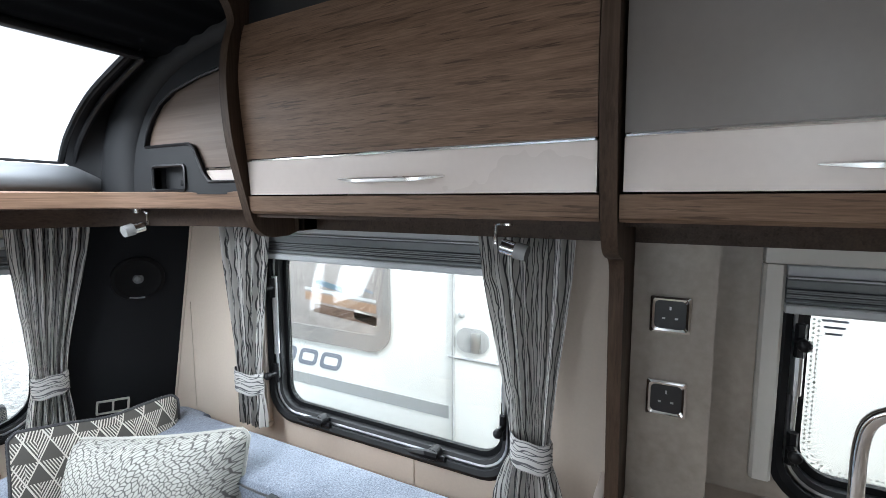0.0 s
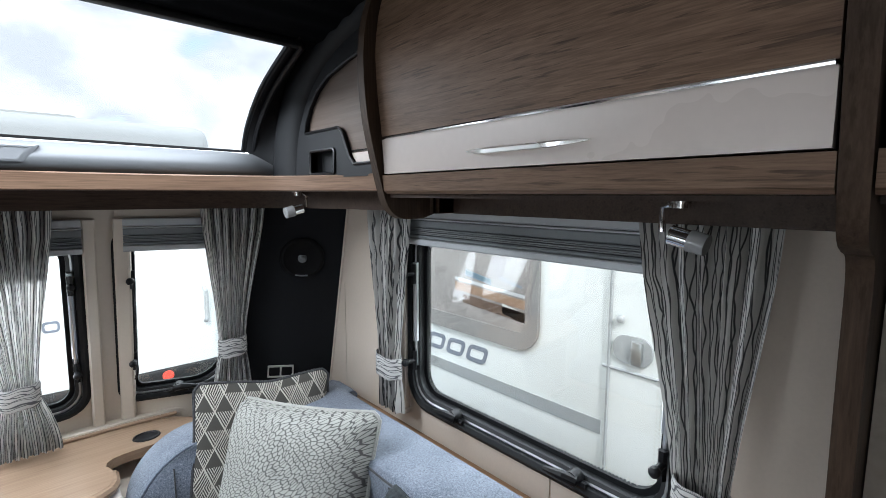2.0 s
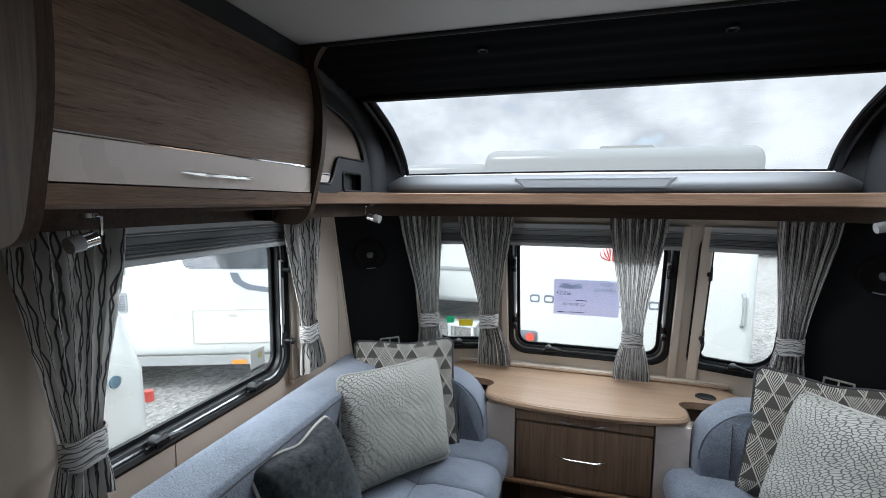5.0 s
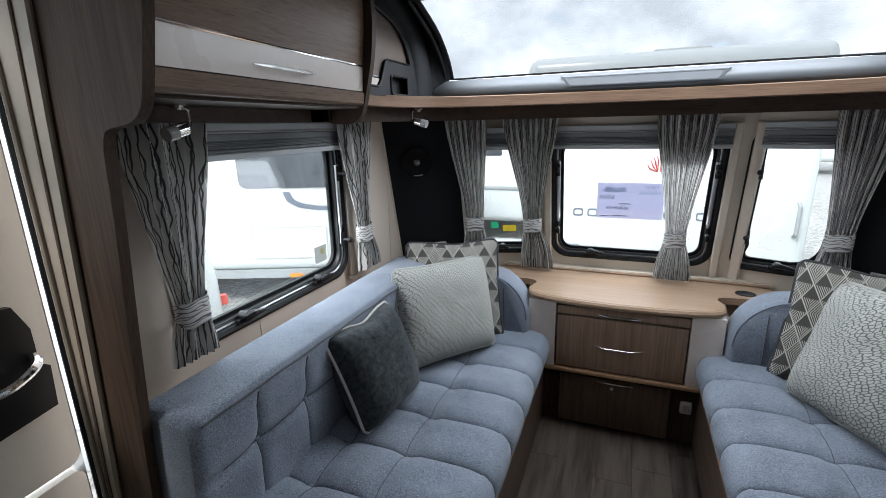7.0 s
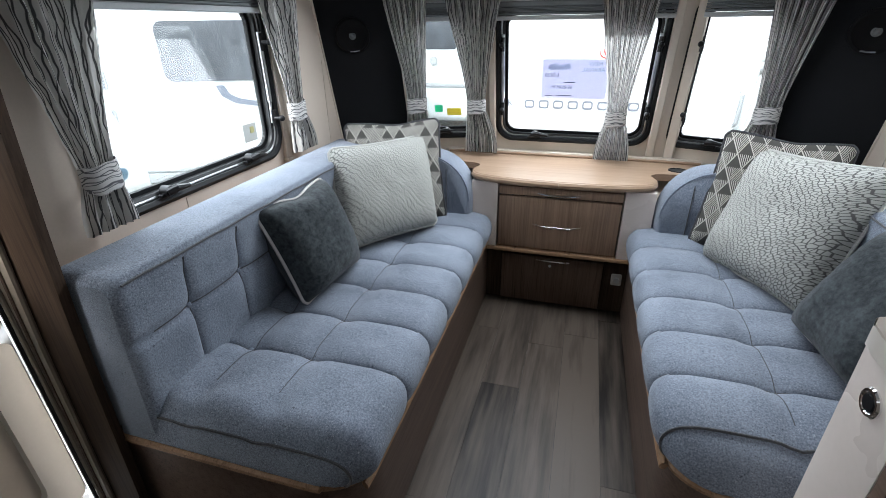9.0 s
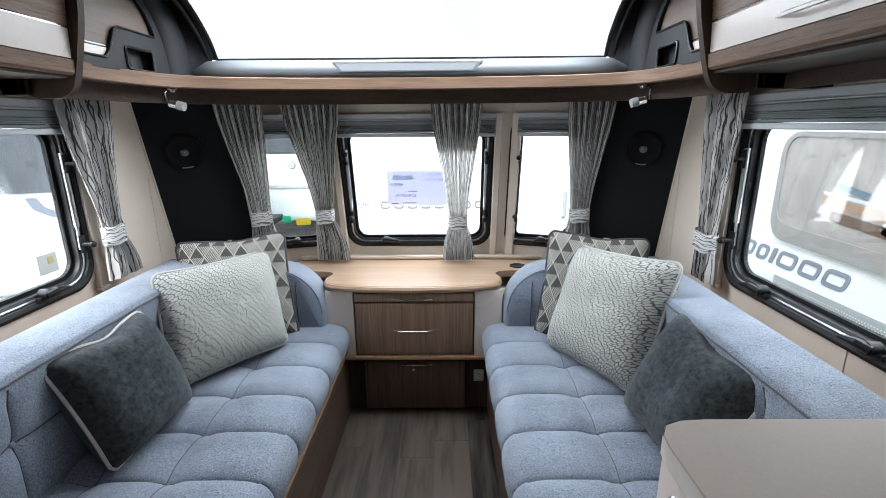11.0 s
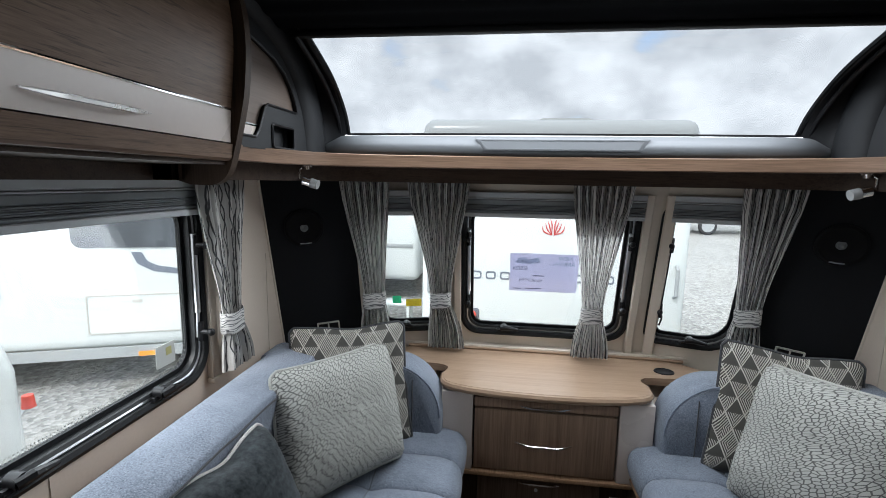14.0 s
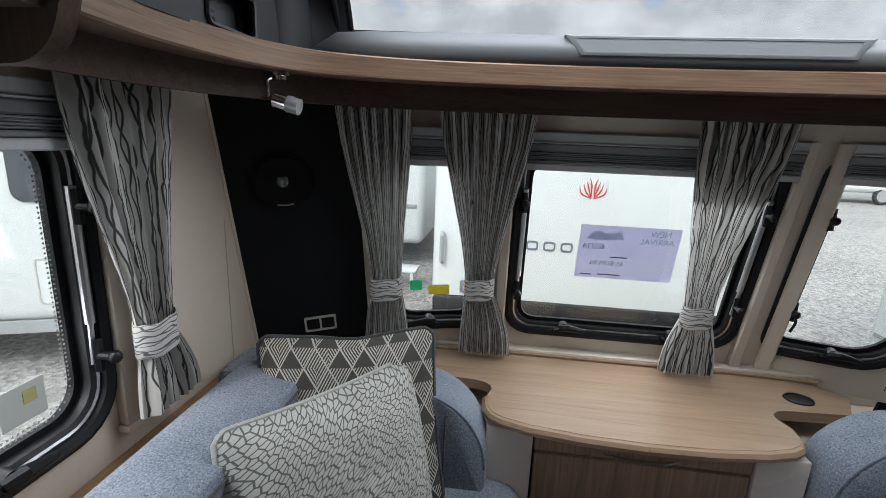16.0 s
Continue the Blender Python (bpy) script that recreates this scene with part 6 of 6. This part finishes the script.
# caravan nose and hitch stand close to the west window
NOSE = Vector((-2.62, -0.31, 0))
tk = thing("caravan_nose", (NOSE.x, NOSE.y, GZ), "rounded white caravan nose with a red triangle reflector", "caravan")
part("body", loft([[(NOSE.x + r * math.cos(a), NOSE.y + r * math.sin(a), z) for a in circ] for r, z in ((0.25, GZ), (0.42, GZ + 0.1), (0.47, GZ + 0.5), (0.46, GZ + 1.0), (0.36, GZ + 1.38), (0.15, GZ + 1.52), (0.01, GZ + 1.54))], True), VANWHITE, tk, sharp=60)
part("skirt", tube([(NOSE.x + 0.462 * math.cos(a), NOSE.y + 0.462 * math.sin(a), GZ + 0.40) for a in circ], 0.014, 8, True), VANPALE, tk, "pale bumper strip")


def on_nose(u, v, d):
    """u round the nose, v the height, depth inward."""
    a = radians(-8) + u / 0.47
    return (NOSE.x + (0.474 - d) * math.cos(a), NOSE.y + (0.474 - d) * math.sin(a), v)


part("reflector", ring([(-0.075, 0.44), (0.075, 0.44), (0.0, 0.57)], [(-0.045, 0.458), (0.045, 0.458), (0.0, 0.535)], on_nose, -0.008, 0.01), REDPLASTIC, tk, "red triangle reflector")
part("badge", plate([(0.13 + 0.03 * math.cos(a), 0.63 + 0.03 * math.sin(a)) for a in circ], [], lambda u, v, d: on_nose(u, v, d - 0.006), 0.01), INKTEAL, tk, "small blue badge")
jw = thing("hitch_stand", (-2.63, 0.27, GZ), "chrome stand with red cap on the gravel", "stand")
part("pole", tube([(-2.64, 0.26, GZ), (-2.64, 0.26, 0.18), (-2.605, 0.305, 0.25)], 0.016, 10), CHROME, jw)
part("cap", disc((-2.6, 0.308, 0.245), (0, 0, 1), 0.032, 0.065, 16, 0.025), REDPLASTIC, jw)
part("foot", disc((-2.64, 0.26, GZ), (0, 0, 1), 0.08, 0.06, 16, 0.04), STEEL, jw)

# caravan tail in front
cf = thing("caravan", (0.2, 4.0, GZ), "white caravan parked across the front windows", "caravan")
part("body", van_body(-0.88, 1.30, 2.2, 7.5, 0.12, 1.952, 0.10), VANWHITE, cf)
part("bumper", box(-0.86, 1.28, 2.17, 2.5, -0.02, 0.25, 0.03), DARKGREY, cf)
part("chassis", box(-0.6, 1.0, 2.5, 7.3, -0.15, 0.0), DARKGREY, cf)
lc = part("lamp_cluster", box(-0.66, -0.37, 2.175, 2.21, 0.275, 0.375, 0.02), VANGREY, cf)
part("tail_lamp", disc((-0.43, 2.168, 0.325), (0, -1, 0), 0.038, 0.012, 18), REDPLASTIC, lc)
part("turn_lamp", disc((-0.59, 2.168, 0.325), (0, -1, 0), 0.042, 0.012, 18), ORANGE, lc)
part("tail_lamp", join(disc((0.92, 2.165, 0.205), (0, -1, 0), 0.028, 0.010, 18), disc((0.92, 2.17, 0.205), (0, -1, 0), 0.036, 0.008, 18)), REDPLASTIC, cf)
em = part("emblem", join(*[tube(smooth_line([(0.215 + sx * 0.01, 2.196, 1.02), (0.215 + sx * w, 2.196, 1.05 + 0.02 * k), (0.215 + sx * (w + 0.015), 2.196, 1.10 + 0.018 * k)], 4), [0.002, 0.003, 0.004, 0.005, 0.005, 0.004, 0.003, 0.002, 0.001], 6) for sx in (1, -1) for k, w in enumerate((0.075, 0.05, 0.03, 0.012))]), RED, cf, "red emblem")
for k, x in enumerate((-0.40, -0.28, -0.16, -0.04, 0.08, 0.20, 0.32, 0.44, 0.56, 0.68)):
    o = rrect(x - 0.042, x + 0.042, 0.63, 0.70, 0.02, 3)
    i = rrect(x - 0.030, x + 0.030, 0.645, 0.685, 0.012, 3)
    part("letter_bar", ring(o, i, xz(2.2), -0.003, 0.0), VANGREY, cf)
write("UK", 0.085, -0.65, 0.642, VANGREY, "country_letters", xz(2.196), False, parent=cf)
part("grab_handle", join(tube([(1.19, 2.19, 0.55), (1.19, 2.15, 0.57), (1.19, 2.15, 0.78), (1.19, 2.19, 0.80)], 0.016, 8)), VANPALE, cf)
part("grab_handle", join(tube([(-0.80, 2.19, 0.50), (-0.80, 2.15, 0.52), (-0.80, 2.15, 0.70), (-0.80, 2.19, 0.72)], 0.016, 8)), VANPALE, cf)
rv = part("roof_vent", box(0.11, 0.60, 2.9, 3.35, 1.95, 2.045, 0.03, 3), LABEL, cf, "grey domed roof vent")

# caravan further away beyond the west corner window, stool, tags
cd = thing("caravan", (-2.6, 7.5, GZ), "white caravan standing further off across the yard", "caravan")
part("body", van_body(-3.7, -1.45, 5.2, 10.0, -0.1, 2.1, 0.12), VANWHITE, cd)
part("window", box(-3.3, -1.85, 5.18, 5.25, 0.95, 1.75, 0.03), VANBLUE, cd)
part("trim", box(-3.6, -1.55, 5.185, 5.22, 0.42, 0.48, 0.01), VANPALE, cd)
for x in (-2.9, -2.2):
    part("front_lamp", disc((x, 5.19, 0.8), (0, -1, 0), 0.06, 0.02, 16), VANPALE, cd)
part("frame", box(-2.75, -2.4, 4.2, 5.3, -0.05, 0.03, 0.01), DARKGREY, cd)
stl = thing("step_stool", (-1.55, 4.3, GZ), "white plastic step stool on the gravel", "stool")
part("top", box(-1.75, -1.35, 4.15, 4.45, GZ + 0.22, GZ + 0.25, 0.01), VANWHITE, stl)
for x in (-1.72, -1.40):
    for y in (4.18, 4.40):
        part("leg", box(x - 0.02, x + 0.02, y - 0.02, y + 0.02, GZ, GZ + 0.22, 0.004), VANWHITE, stl)
for s, (u, z, m, w) in ((-1, (0.128, 0.882, YELLOW, 0.036)), (-1, (0.205, 0.90, GREEN, 0.020))):
    tg = thing("window_tag", ps[s](u, z, 0.06), "small coloured tag hanging outside the corner window", "tag")
    part("tag", plate(rrect(u - w, u + w, z - 0.016, z + 0.020, 0.004, 2), [], lambda a, b, d: ps[s](a, b, d + 0.05), 0.002), m, tg)

# distant caravans and a hedge line on the horizon
for k, (x, y, w) in enumerate(((7.5, 17.0, 5.0), (14.0, 18.5, 5.2), (-9.0, 21.0, 6.0), (21, 17, 5.0))):
    fc = thing("caravan", (x, y, GZ), "white caravan in a distant row", "caravan", "distant caravans")
    part("body", van_body(x - w / 2, x + w / 2, y, y + 2.2, 0.0, 2.05, 0.25), VANWHITE, fc)
    part("window", box(x - w * 0.3, x + w * 0.1, y - 0.02, y + 0.05, 1.0, 1.6, 0.02), VANDARK, fc)
    wheel(fc, (x, y + 0.1, GZ + 0.33), (0, 1, 0))

LEAFM = plain("hedge_leaf", (0.06, 0.075, 0.045), 0.8, var=0.3, relief=0.0, large=0.4)
rng = random.Random(4)
hv, hf2 = [], []
for k in range(2600):
    a = rng.uniform(-1.2, 1.2)
    rr = rng.uniform(34, 38)
    hgt = 1.6 + 1.4 * noise.noise((a * 6, 0, 0)) + 0.8 * noise.noise((a * 17, 3, 0))
    c = Vector((rr * math.sin(a), rr * math.cos(a), GZ + max(0.2, hgt) * rng.random() ** 0.6))
    d1v, d2v = Vector((rng.uniform(-1, 1), rng.uniform(-1, 1), rng.uniform(-1, 1))) * 0.45, Vector((rng.uniform(-1, 1), rng.uniform(-1, 1), rng.uniform(-1, 1))) * 0.45
    o = len(hv)
    hv += [c - d1v, c + d2v, c + d1v, c - d2v]
    hf2.append((o, o + 1, o + 2, o + 3))
tagged(part("hedge", (hv, hf2, None), LEAFM), "bare distant hedge line behind the yard", "hedge", "", "stuff")

# ---- floor planks ----
floor = setting("floor", box(-1.117, 1.117, -4.4, 0.13, -0.0075, -0.004), DARKGREY, "dark grey-brown wood-look vinyl plank floor", "floor")
PWID, PLEN = 0.15, 0.92
rng = random.Random(11)
cols = 15
for c in range(cols):
    x0 = -1.117 + c * PWID
    y = -4.4 + rng.uniform(-PLEN, 0)
    while y < 0.12:
        a, b = max(y, -4.4), min(y + PLEN, 0.12)
        x1 = min(x0 + PWID, 1.117)
        if b - a > 0.03 and x1 - x0 > 0.01:
            me = part("plank", box(x0 + 0.0006, x1 - 0.0006, a + 0.0006, b - 0.0006, -0.0038, 0.0, 0.0), PLANK, floor)
        y += PLEN
